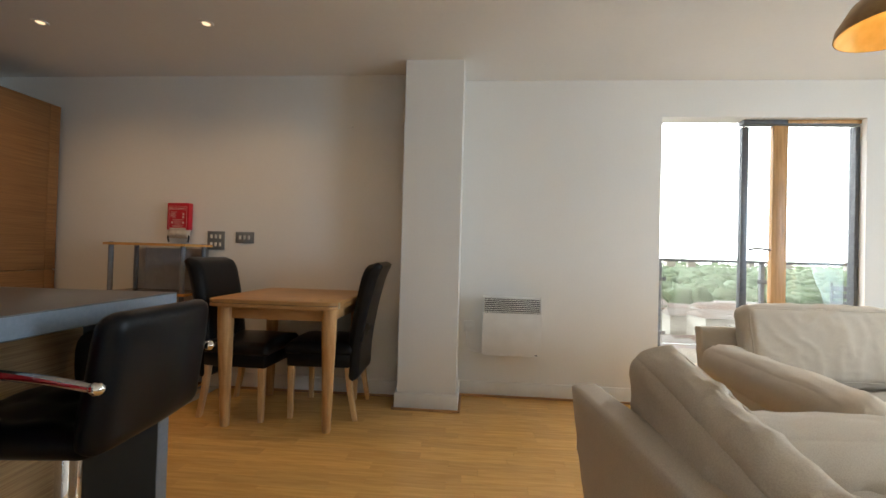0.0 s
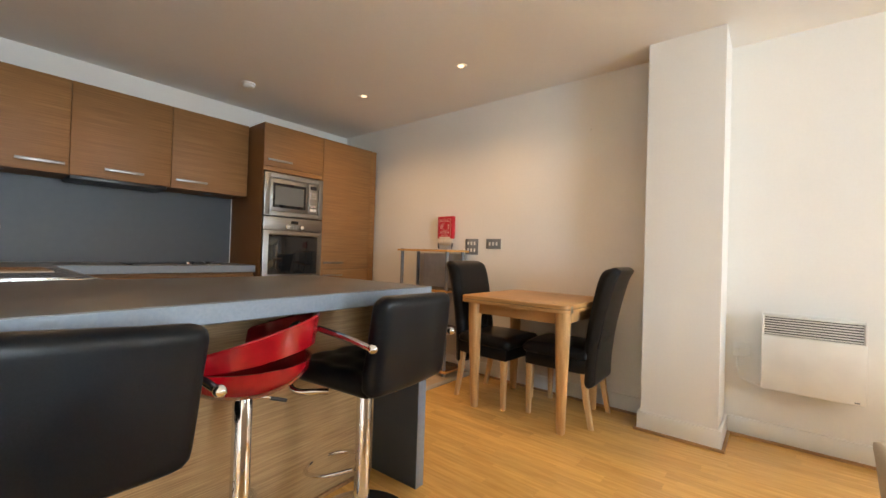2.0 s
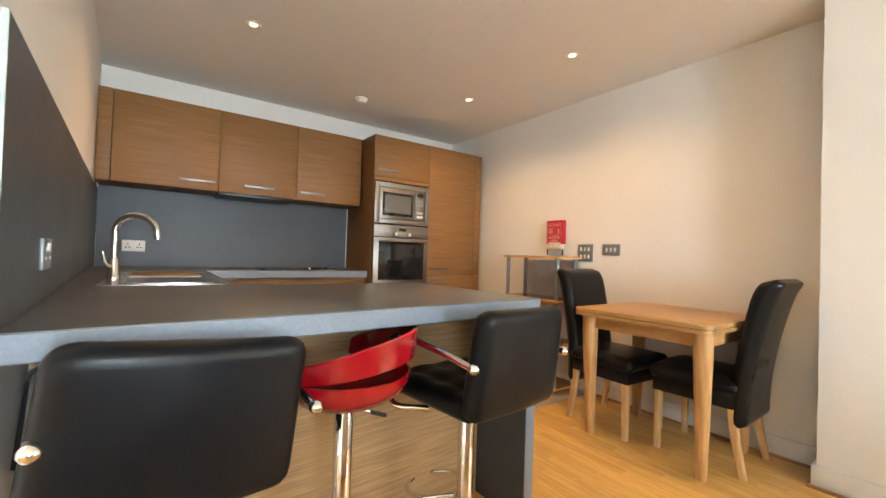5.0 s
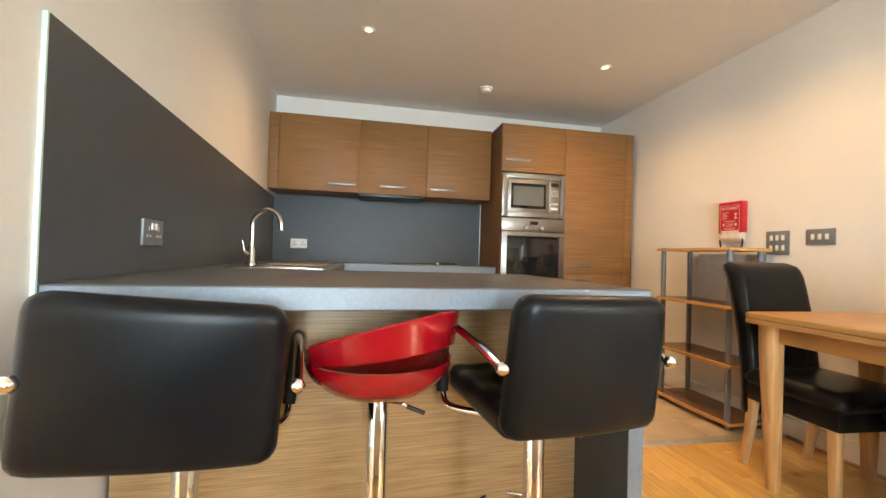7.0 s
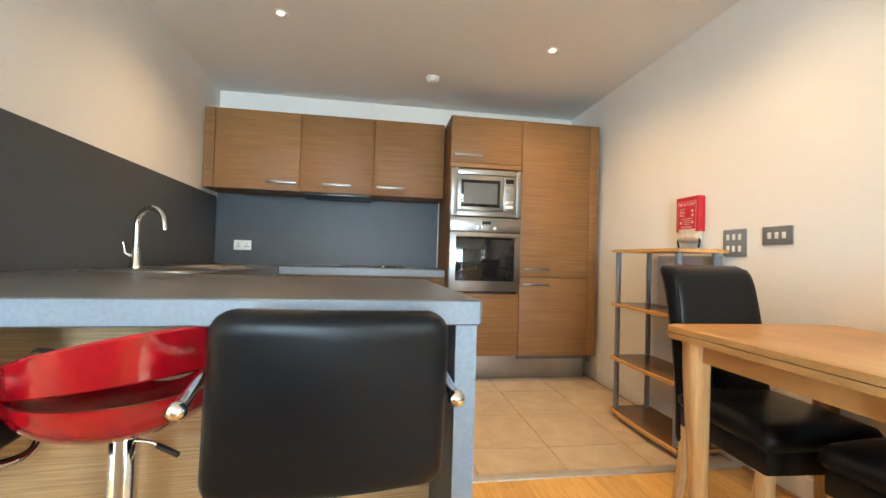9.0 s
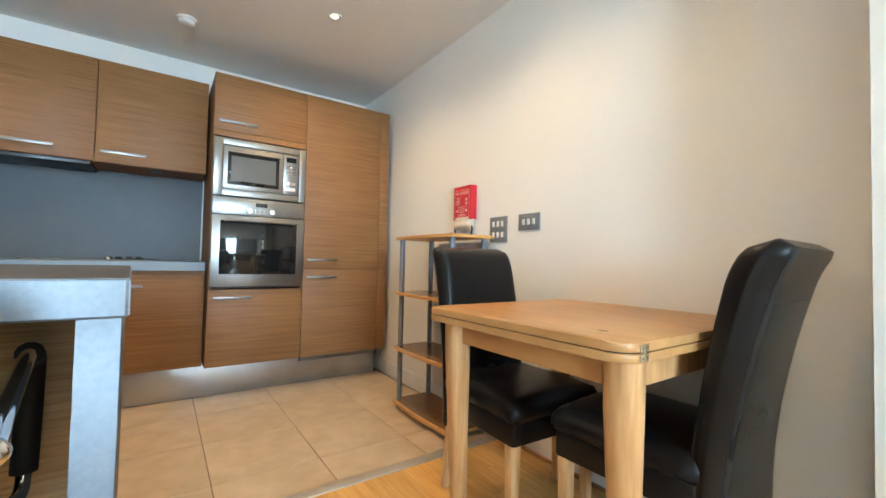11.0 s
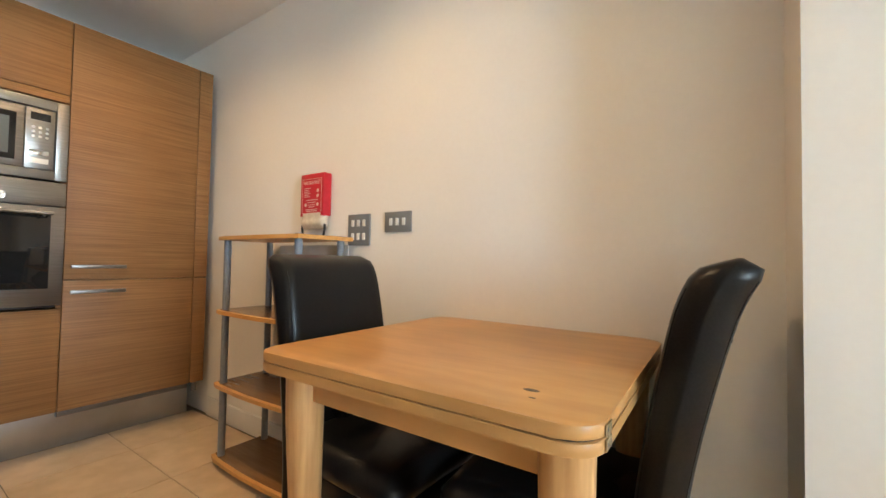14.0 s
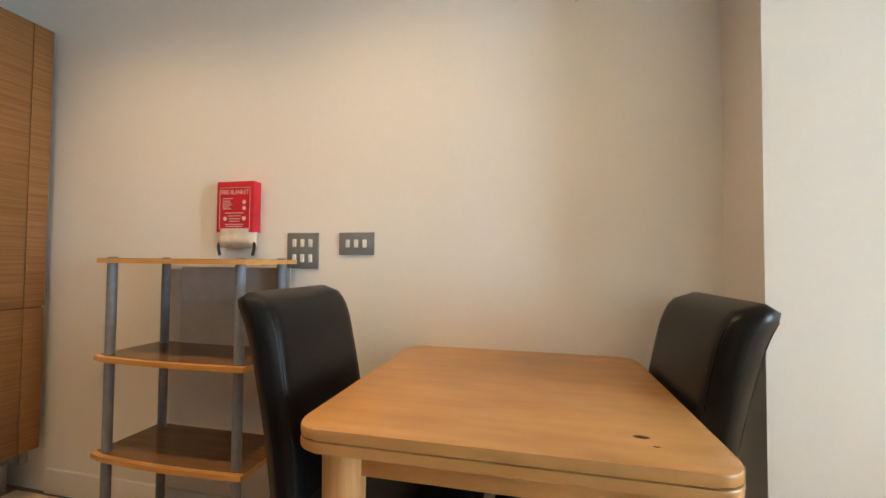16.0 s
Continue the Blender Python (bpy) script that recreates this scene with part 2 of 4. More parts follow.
def tube(line, radius, sides=12, bm=None, closed=False):
    """A round bar along a line; radius may be one number or one for each point."""
    bm = bm or bmesh.new()
    line = [Vector(q) for q in line]
    rad = radius if isinstance(radius, (list, tuple)) else [radius] * len(line)
    rings, side = [], None
    count = len(line)
    for i, q in enumerate(line):
        if closed:
            ahead = (line[(i + 1) % count] - line[i - 1]).normalized()
        else:
            ahead = (line[min(i + 1, count - 1)] - line[max(i - 1, 0)]).normalized()
        if side is None:
            side = ahead.orthogonal().normalized()
        side = (side - ahead * side.dot(ahead)).normalized()
        up = ahead.cross(side)
        rings.append([bm.verts.new(q + rad[i] * (math.cos(2 * math.pi * k / sides) * side + math.sin(2 * math.pi * k / sides) * up)) for k in range(sides)])
    pairs = list(zip(rings, rings[1:])) + ([(rings[-1], rings[0])] if closed else [])
    for a, b in pairs:
        for k in range(sides):
            bm.faces.new((a[k], a[(k + 1) % sides], b[(k + 1) % sides], b[k]))
    if not closed:
        bm.faces.new(rings[0][::-1])
        bm.faces.new(rings[-1])
    return bm


def lathe(profile, sides=32, m=Matrix.Identity(4), bm=None):
    """A turned body: (radius, height) pairs round z."""
    bm = bm or bmesh.new()
    rings = []
    for r, z in profile:
        if r < 1e-5:
            rings.append([bm.verts.new(m @ Vector((0, 0, z)))])
        else:
            rings.append([bm.verts.new(m @ Vector((r * math.cos(2 * math.pi * k / sides), r * math.sin(2 * math.pi * k / sides), z))) for k in range(sides)])
    for a, b in zip(rings, rings[1:]):
        for k in range(sides):
            quad = [a[k % len(a)], a[(k + 1) % sides % len(a)], b[(k + 1) % sides % len(b)], b[k % len(b)]]
            bm.faces.new(list(dict.fromkeys(quad)))
    return bm


def pad(width, height, thick, r, bulge=0.0, nx=14, nz=14, bend=None, rim_part=0.3):
    """A stuffed pad in the xz plane, y its thickness, with round outline corners and swollen faces. bend(x, y, z) shapes it further."""
    bm = bmesh.new()
    sides = []
    for sgn in (1, -1):
        grid = []
        for i in range(nx + 1):
            row = []
            for j in range(nz + 1):
                u, v = 2 * i / nx - 1, 2 * j / nz - 1
                u, v = math.copysign(abs(u) ** 0.75, u), math.copysign(abs(v) ** 0.75, v)
                x, z = u * width / 2, v * height / 2
                dx, dz = max(0, abs(x) - (width / 2 - r)), max(0, abs(z) - (height / 2 - r))
                d = math.hypot(dx, dz)
                if d > r:
                    x -= math.copysign(dx * (1 - r / d), x)
                    z -= math.copysign(dz * (1 - r / d), z)
                    d = r
                rim = min(width / 2 - abs(x), height / 2 - abs(z)) if d == 0 else r - d
                e = min(1, max(0, rim / (thick * 0.5)))
                y = thick / 2 * (rim_part + (1 - rim_part) * math.sqrt(max(0, 1 - (1 - e) ** 2))) + bulge * (1 - u * u) * (1 - v * v)
                row.append(bm.verts.new((x, sgn * y, z)))
            grid.append(row)
        sides.append(grid)
        for i in range(nx):
            for j in range(nz):
                bm.faces.new((grid[i][j], grid[i + 1][j], grid[i + 1][j + 1], grid[i][j + 1]))
    a, b = sides
    loop = [(i, 0) for i in range(nx)] + [(nx, j) for j in range(nz)] + [(i, nz) for i in range(nx, 0, -1)] + [(0, j) for j in range(nz, 0, -1)]
    for (i, j), (k, l) in zip(loop, loop[1:] + loop[:1]):
        bm.faces.new((a[i][j], b[i][j], b[k][l], a[k][l]))
    if bend:
        for v in bm.verts:
            v.co = bend(*v.co)
    return bm


def put(bm, m):
    bmesh.ops.transform(bm, matrix=m, verts=bm.verts)
    return bm


# ---- the room ----
WEST, NORTH, NORTH_E, EAST, SOUTH = -2.96, 4.055, 4.165, 5.6, -1.6


def south(x):
    """The kitchen's south wall runs a little askew."""
    return 0.888 + 0.050 * x


structure("wall_west", box(WEST - 0.15, WEST, 0.3, 4.3, 0, CEIL), PAINT, "white painted kitchen end wall", "wall")
structure("wall_north_kitchen", box(WEST, 0.478, NORTH, NORTH + 0.25, 0, CEIL), PAINT, "cream-white painted wall behind the table", "wall")
structure("wall_pillar", box(0.478, 0.886, 3.816, NORTH_E + 0.14, 0, CEIL), PAINT, "white painted square pillar against the wall", "pillar")
WX0, WX1, WZ0, WZ1 = 2.38, 3.82, 0.22, 2.165
structure("wall_north_left", box(0.884, WX0, NORTH_E, NORTH_E + 0.14, 0, CEIL), PAINT, "white painted wall with the heater", "wall")
structure("wall_north_above", box(WX0, WX1, NORTH_E, NORTH_E + 0.14, WZ1, CEIL), PAINT, "white painted wall above the window", "wall")
structure("wall_north_below", box(WX0, WX1, NORTH_E, NORTH_E + 0.14, 0, WZ0), PAINT, "white painted upstand below the window", "wall")
structure("wall_north_right", box(WX1, EAST, NORTH_E, NORTH_E + 0.14, 0, CEIL), PAINT, "white painted wall beside the window", "wall")
structure("wall_east_below", box(EAST, EAST + 0.15, 0.15, 2.25, 0, 0.25), PAINT, "white painted upstand", "wall")
structure("wall_east_above", box(EAST, EAST + 0.15, 0.15, 2.25, 2.42, CEIL), PAINT, "white painted strip", "wall")
structure("wall_east_a", box(EAST, EAST + 0.15, 2.25, NORTH_E + 0.14, 0, CEIL), PAINT, "white painted wall", "wall")
structure("wall_east_b", box(EAST, EAST + 0.15, SOUTH - 0.15, 0.15, 0, CEIL), PAINT, "white painted wall", "wall")
structure("wall_south", box(0.5, EAST, SOUTH - 0.15, SOUTH, 0, CEIL), PAINT, "white painted wall", "wall")
structure("wall_kitchen_south", prism([(WEST, south(WEST) - 0.3), (0.10, south(0.10) - 0.3), (0.10, south(0.10)), (WEST, south(WEST))], 0, CEIL), PAINT, "white painted wall beside the worktop", "wall")
structure("wall_return", prism([(-0.1, SOUTH - 0.15), (0.5, SOUTH - 0.15), (0.095, south(0.095) - 0.3), (-0.1, south(-0.1) - 0.3)], 0, CEIL), PAINT, "white painted wall return", "wall")
structure("ceiling", box(WEST - 0.15, EAST + 0.15, SOUTH - 0.15, NORTH_E + 0.14, CEIL, CEIL + 0.15), CEILING, "plain white painted ceiling", "ceiling")
structure("floor", box(WEST - 0.15, EAST + 0.15, SOUTH - 0.15, NORTH_E + 0.14, -0.12, -0.010), GROUT, "dark bed under tiles and boards", "floor")


def skirting(name, x0, x1, y0, y1):
    structure(name, box(x0, x1, y0, y1, 0.0, 0.115, 0.004), TRIM, "white gloss skirting board", "skirting")


def beading(name, x0, x1, y0, y1):
    structure(name, box(x0, x1, y0, y1, 0.0, 0.016, 0.004), BEAD, "thin oak beading along the skirting", "beading")


skirting("baseboard_north", -2.36, 0.476, NORTH - 0.016, NORTH)
skirting("baseboard_pillar_front", 0.460, 0.904, 3.798, 3.816)
skirting("baseboard_pillar_left", 0.460, 0.478, 3.816, NORTH - 0.016)
skirting("baseboard_pillar_right", 0.886, 0.904, 3.816, NORTH_E - 0.016)
skirting("baseboard_north_right", 0.884, WX0 + 1.5, NORTH_E - 0.016, NORTH_E)
beading("trim_pillar_front", 0.444, 0.92, 3.782, 3.798)
beading("trim_pillar_right", 0.904, 0.920, 3.798, NORTH_E - 0.032)
beading("trim_pillar_left", 0.444, 0.460, 3.798, NORTH - 0.03)
beading("trim_north_right", 0.902, WX0 + 1.4, NORTH_E - 0.032, NORTH_E - 0.016)
beading("trim_north", -0.95, 0.444, NORTH - 0.032, NORTH - 0.016)


# ---- peninsula and worktops ----
WT = 0.916
PENX, PENB, PENY = -0.108, -1.01, 2.439


def skew(x, y):
    """The bar stands square to the askew side wall."""
    return x + 0.055 * (PENY - y), y + 0.050 * (x - PENX)


pen = thing("breakfast_bar", pose(-0.5, 1.6, 0), "grey laminate breakfast bar with a horizontal-grain wood front", "breakfast bar")
pen_at = lambda bm: put(bm, Matrix.Translation((0.5, -1.6, 0)))
part("front_panel", pen_at(prism([skew(x, y) for x, y in ((-0.42, 0.905), (-0.40, 0.905), (-0.40, 2.377), (-0.42, 2.377))], 0.0, WT - 0.064)), PANEL_Y, pen, "light wood panel with streaky horizontal grain")
part("end_panel", pen_at(prism([skew(x, y) for x, y in ((-0.99, 2.379), (PENX - 0.012, 2.379), (PENX - 0.012, 2.432), (-0.99, 2.432))], 0.0, WT - 0.062, 0.002)), SPLASH, pen, "dark grey laminate end panel")
part("edge_band", pen_at(prism([skew(x, y) for x, y in ((PENX - 0.0118, 2.3795), (PENX - 0.009, 2.3795), (PENX - 0.009, 2.4315), (PENX - 0.0118, 2.4315))], 0.0, WT - 0.062, 0.0008)), EDGE, pen, "blue-grey edge band")
part("back_panel", pen_at(prism([skew(x, y) for x, y in ((-0.98, 1.45), (-0.96, 1.45), (-0.96, 2.377), (-0.98, 2.377))], 0.0, WT - 0.064)), OAK_Y, pen)
part("floor_bead", pen_at(prism([skew(x, y) for x, y in ((-0.398, 0.91), (-0.384, 0.91), (-0.384, 2.36), (-0.398, 2.36))], 0, 0.016, 0.004)), BEAD, pen)
HOBX = -2.405
SINKY = 1.42
FX, FY = skew(PENX, 0.893)
BX, BY = skew(PENB, PENY)
outline = [(FX, south(FX) + 0.006), (PENX, PENY), (BX, BY), (PENB, SINKY), (HOBX, SINKY), (HOBX, 2.714), (WEST + 0.013, 2.714), (WEST + 0.013, south(WEST) + 0.012)]
wt = tagged(new("worktop", finish("worktop", prism(outline, WT - 0.0612, WT, 0.003), WORKTOP)), "matt dark grey laminate worktop in a U shape", "worktop")
for a, b in (((FX, south(FX) + 0.012), (PENX, PENY - 0.004)), ((PENX - 0.004, PENY), (BX + 0.004, BY)), ((HOBX, SINKY + 0.004), (HOBX, 2.712))):
    v = Vector((b[0] - a[0], b[1] - a[1], 0)).normalized()
    o = Vector((v.y, -v.x, 0))
    q = [Vector((*a, 0)), Vector((*b, 0)), Vector((*b, 0)) + o * 0.002, Vector((*a, 0)) + o * 0.002]
    bm = prism([(c.x, c.y) for c in q], WT - 0.058, WT - 0.004, 0.0008, 1)
    part("worktop_edge", bm, EDGE, wt, "blue-grey laminate edge band")

# splashbacks, joints and glass edge
sx0, sx1 = WEST + 0.012, -0.018
structure("splashback_south", prism([(sx0, south(sx0)), (sx1, south(sx1)), (sx1, south(sx1) + 0.010), (sx0, south(sx0) + 0.010)], WT + 0.001, 1.497, 0.001, 1), SPLASH, "dark grey glass splashback on the side wall", "splashback")
structure("splashback_edge", prism([(sx1 + 0.0005, south(sx1)), (sx1 + 0.006, south(sx1)), (sx1 + 0.006, south(sx1) + 0.010), (sx1 + 0.0005, south(sx1) + 0.010)], WT - 0.06, 1.497), GLASSEDGE, "pale green ground edge of the splashback", "splashback")
structure("splashback_west", box(WEST, WEST + 0.010, south(WEST) + 0.012, 2.716, WT + 0.001, 1.575), SPLASH, "dark grey splashback behind the hob", "splashback")


# ---- kitchen units ----
def handle(y0, y1, z, x, parent, at, label="flat brushed steel bar handle"):
    bm = box(x + 0.022, x + 0.030, y0, y1, z - 0.009, z + 0.009, 0.0015)
    box(x, x + 0.022, y0 + 0.012, y0 + 0.022, z - 0.006, z + 0.006, bm=bm)
    box(x, x + 0.022, y1 - 0.022, y1 - 0.012, z - 0.006, z + 0.006, bm=bm)
    return part("handle", put(bm, at), STEEL, parent, label)


def unit(name, x0, x1, y0, y1, z0, z1, label, doors, group, carcass=None):
    """A cabinet whose doors face +x. doors: (y0, y1, z0, z1, handle y0, y1, z) ; handle y0 None for none."""
    base = Vector((x0, (y0 + y1) / 2, z0))
    ob = thing(name, Matrix.Translation(base), label, "cabinet", group)
    at = Matrix.Translation(-base)
    if carcass is None:
        carcass = box(x0, x1 - 0.021, y0 + 0.0008, y1 - 0.0008, z0, z1)
    part("body", put(carcass, at), OAK_Y, ob)
    for d0, d1, e0, e1, h0, h1, hz in doors:
        door = part("door", put(box(x1 - 0.019, x1, d0 + 0.0018, d1 - 0.0018, e0 + 0.0018, e1 - 0.0018, 0.0012), at), OAK_Y, ob)
        if h0 is not None:
            handle(h0, h1, hz, x1, door, at)
    return ob


WCX = -2.612
G = "wall cabinets over the hob"
ys = [0.845, 1.508, 2.110, 2.712]
unit("wall_cabinet_filler", WEST + 0.001, WCX, south(WCX) + 0.003, 0.843, 1.530, 2.178, "narrow wood filler panel beside the wall cabinets", [(south(WCX) + 0.003, 0.843, 1.530, 2.178, None, 0, 0)], G)
for (y0, y1), (h0, h1) in zip(zip(ys, ys[1:]), ((1.247, 1.484), (1.693, 1.926), (2.138, 2.370))):
    unit("wall_cabinet", WEST + 0.001, WCX, y0, y1, 1.530, 2.178, "closed wood-veneer wall cabinet with a steel bar handle", [(y0, y1, 1.530, 2.178, h0, h1, 1.596)], G)

hood = thing("extractor_hood", pose(-2.78, 1.80, 1.50), "slim dark cooker hood under the wall cabinet", "cooker hood")
part("body", put(box(-2.94, -2.63, 1.515, 2.09, 1.508, 1.537, 0.003), Matrix.Translation((2.78, -1.80, -1.50))), BLACKPL, hood)

TX = -2.35
T0, T1, T2, T3 = 2.727, 3.328, 3.931, 4.012
PL = 0.226
tower = thing("oven_tower", pose(-2.65, (T0 + T1) / 2, PL), "tall wood-veneer oven housing with flap and drawer", "cabinet", "tall kitchen units")
at_tower = Matrix.Translation((2.65, -(T0 + T1) / 2, -PL))
bm = box(WEST + 0.001, TX - 0.021, T0, T0 + 0.018, PL, 2.178)
box(WEST + 0.001, TX - 0.021, T1 - 0.018, T1 - 0.001, PL, 2.178, bm=bm)
box(WEST + 0.001, WEST + 0.02, T0 + 0.018, T1 - 0.018, PL, 2.178, bm=bm)
for z in (PL, 0.715, 1.338, 1.77, 2.158):
    box(WEST + 0.02, TX - 0.03, T0 + 0.018, T1 - 0.018, z, z + 0.018, bm=bm)
part("body", put(bm, at_tower), OAK_Y, tower)
part("side_edge", put(box(TX - 0.0205, TX - 0.001, T0, T0 + 0.0022, PL, 2.178), at_tower), OAK_Y, tower)
d = part("flap_door", put(box(TX - 0.019, TX, T0 + 0.003, T1 - 0.002, 1.80, 2.176, 0.0012), at_tower), OAK_Y, tower)
handle(2.755, 2.986, 1.855, TX, d, at_tower)
part("filler", put(box(TX - 0.019, TX, T0 + 0.003, T1 - 0.002, 1.758, 1.797, 0.0012), at_tower), OAK_Y, tower)
d = part("drawer_front", put(box(TX - 0.019, TX, T0 + 0.003, T1 - 0.002, PL + 0.002, 0.735, 0.0012), at_tower), OAK_Y, tower)
handle(2.757, 2.986, 0.680, TX, d, at_tower)

fridge = unit("fridge_housing", WEST + 0.001, TX, T1, T2, PL, 2.178, "tall wood-veneer fridge freezer housing with two doors", [(T1, T2, 0.877, 2.178, 3.352, 3.580, 0.943), (T1, T2, PL, 0.874, 3.352, 3.580, 0.816)], "tall kitchen units")
unit("tall_filler", WEST + 0.001, TX, T2, T3, PL, 2.178, "narrow wood filler beside the wall", [(T2, T3, 0.877, 2.178, None, 0, 0), (T2, T3, PL, 0.874, None, 0, 0)], "tall kitchen units")

G = "base units under the hob"
unit("corner_filler", WEST + 0.001, -2.43, 1.44, 1.52, PL, 0.858, "wood filler in the worktop corner", [(1.44, 1.52, PL, 0.855, None, 0, 0)], G)
for y0, y1 in ((1.52, 2.118), (2.118, 2.716)):
    unit("base_unit", WEST + 0.001, -2.43, y0, y1, PL, 0.858, "closed wood-veneer base unit with a steel bar handle", [(y0, y1, PL, 0.83, y0 + 0.02, y0 + 0.27, 0.76)], G)
unit("sink_unit", -2.40, -1.03, south(-2.0) + 0.1, SINKY - 0.03, 0.0, 0.70, "closed wood-veneer sink unit", [], G)

plinth = thing("plinth", pose(-2.42, 2.7, 0), "brushed steel plinth with a slotted vent under the units", "plinth")
at_p = Matrix.Translation((2.42, -2.7, 0))
part("steel_board", put(box(-2.535, -2.52, 1.44, 3.996, 0.0, PL - 0.002, 0.001), at_p), STEEL_H, plinth)
# solid black box behind the slats, coloured as a recess in shade
vent = part("vent_frame", put(box(-2.40, -2.373, 3.332, 3.928, PL - 0.030, PL - 0.002), at_p), BLACKPL, plinth, "black box painted as the shaded vent recess")
for k in range(5):
    z = PL - 0.028 + 0.0052 * k
    part("slat", put(box(-2.3725, -2.366, 3.334, 3.926, z, z + 0.0034), at_p), STEEL, vent)
part("stop_end", put(lathe([(0, 0), (0.016, 0.002), (0.016, 0.05), (0.012, 0.055), (0, 0.056)], 16, pose(-2.375, 3.965, PL - 0.057)), at_p), STEEL, plinth)

# oven and microwave
OY0, OY1 = T0 + 0.006, T1 - 0.006
oven = thing("oven", pose(TX, (OY0 + OY1) / 2, 0.742), "built-in stainless steel oven with a dark glass door", "oven")
at_o = Matrix.Translation((-TX, -(OY0 + OY1) / 2, -0.742))
part("body", put(box(TX - 0.45, TX - 0.002, OY0 + 0.02, OY1 - 0.02, 0.746, 1.34), at_o), BLACKPL, oven)
part("control_panel", put(box(TX - 0.002, TX + 0.020, OY0, OY1, 1.237, 1.352, 0.003), at_o), STEEL, oven)
dr = part("door", put(box(TX - 0.002, TX + 0.024, OY0, OY1, 0.756, 1.231, 0.003), at_o), STEEL, oven, "stainless steel drop-down door")
part("glass", put(box(TX + 0.0242, TX + 0.0275, OY0 + 0.050, OY1 - 0.052, 0.838, 1.192, 0.001), at_o), DARKGLASS, dr, "black reflective glass")
bm = tube([(TX + 0.055, OY0 + 0.05, 1.198), (TX + 0.055, OY1 - 0.05, 1.198)], 0.009)
for y in (OY0 + 0.08, OY1 - 0.08):
    tube([(TX + 0.022, y, 1.198), (TX + 0.055, y, 1.186)], 0.006, bm=bm)
part("handle", put(bm, at_o), STEEL, dr, "round steel bar handle")
part("badge", put(box(TX + 0.0276, TX + 0.0282, OY0 + 0.25, OY0 + 0.35, 0.816, 0.824), at_o), STEEL, dr)
part("display", put(box(TX + 0.0202, TX + 0.0212, OY0 + 0.262, OY0 + 0.335, 1.297, 1.324), at_o), DARKGLASS, oven, "small black clock display")
for y in (OY0 + 0.220, OY0 + 0.366):
    bm = lathe([(0.0, 0.022), (0.018, 0.021), (0.021, 0.017), (0.021, 0.0), (0.0, 0.0)], 24, pose(TX + 0.020, y, 1.268, 0, 90, 0))
    part("knob", put(bm, at_o), CHROME, oven)
for k in range(6):
    y = OY0 + 0.258 + 0.028 * (k % 3)
    z = 1.275 if k < 3 else 1.258
    part("button", put(lathe([(0, 0.003), (0.004, 0.003), (0.0045, 0), (0, 0)], 10, pose(TX + 0.020, y, z, 0, 90, 0)), at_o), CHROME, oven)

mw = thing("microwave", pose(TX, (OY0 + OY1) / 2, 1.36), "built-in stainless steel microwave with a dark window", "microwave")
at_m = Matrix.Translation((-TX, -(OY0 + OY1) / 2, -1.36))
part("body", put(box(TX - 0.40, TX - 0.002, OY0 + 0.03, OY1 - 0.03, 1.366, 1.74), at_m), BLACKPL, mw)
bm = bmesh.new()
MZ0, MZ1 = 1.361, 1.745
box(TX - 0.002, TX + 0.020, OY0, OY0 + 0.052, MZ0, MZ1, 0.002, bm=bm)
box(TX - 0.002, TX + 0.020, OY1 - 0.045, OY1, MZ0, MZ1, 0.002, bm=bm)
box(TX - 0.002, TX + 0.0195, OY0 + 0.052, OY1 - 0.045, MZ0, MZ0 + 0.044, 0.002, bm=bm)
box(TX - 0.002, TX + 0.0195, OY0 + 0.052, OY1 - 0.045, MZ1 - 0.044, MZ1, 0.002, bm=bm)
part("trim_frame", put(bm, at_m), STEEL, mw, "brushed steel trim frame")
dm = part("door", put(box(TX - 0.001, TX + 0.013, OY0 + 0.056, OY1 - 0.155, MZ0 + 0.048, MZ1 - 0.048, 0.002), at_m), STEEL, mw)
win = part("window", put(box(TX + 0.0132, TX + 0.0145, OY0 + 0.082, OY1 - 0.182, MZ0 + 0.077, MZ1 - 0.088, 0.0005), at_m), DARKGLASS, dm, "black window border")
part("mesh_screen", put(box(TX + 0.0147, TX + 0.0152, OY0 + 0.102, OY1 - 0.204, MZ0 + 0.102, MZ1 - 0.113), at_m), material("window_mesh", (0.10, 0.105, 0.10), (0.14, 0.145, 0.14), 0.25, scale=(400, 400, 400)), win, "grey perforated screen")
pn = part("control_strip", put(box(TX - 0.001, TX + 0.013, OY1 - 0.152, OY1 - 0.049, MZ0 + 0.048, MZ1 - 0.048, 0.002), at_m), STEEL, mw)
part("display", put(box(TX + 0.0132, TX + 0.014, OY1 - 0.135, OY1 - 0.066, MZ1 - 0.105, MZ1 - 0.07), at_m), DARKGLASS, pn)
for k in range(9):
    y, z = OY1 - 0.125 + 0.024 * (k % 3), MZ1 - 0.14 - 0.022 * (k // 3)
    part("button", put(lathe([(0, 0.003), (0.0065, 0.003), (0.007, 0), (0, 0)], 10, pose(TX + 0.013, y, z, 0, 90, 0)), at_m), CHROME if k != 1 else WHITEPL, pn)
for k in range(2):
    z = MZ0 + 0.125 - 0.04 * k
    part("button", put(box(TX + 0.013, TX + 0.0155, OY1 - 0.135, OY1 - 0.068, z - 0.012, z + 0.012, 0.001), at_m), WHITEPL if k else CHROME, pn)


for ly in (1.18, 2.42):
    disc = thing("cabinet_light", pose(-2.72, ly, 1.530), "small round unlit light under the wall cabinet", "cabinet light", "lights under the wall cabinets")
    part("rim", lathe([(0, -0.008), (0.028, -0.008), (0.033, -0.003), (0.033, 0), (0, 0)], 24), STEEL, disc)
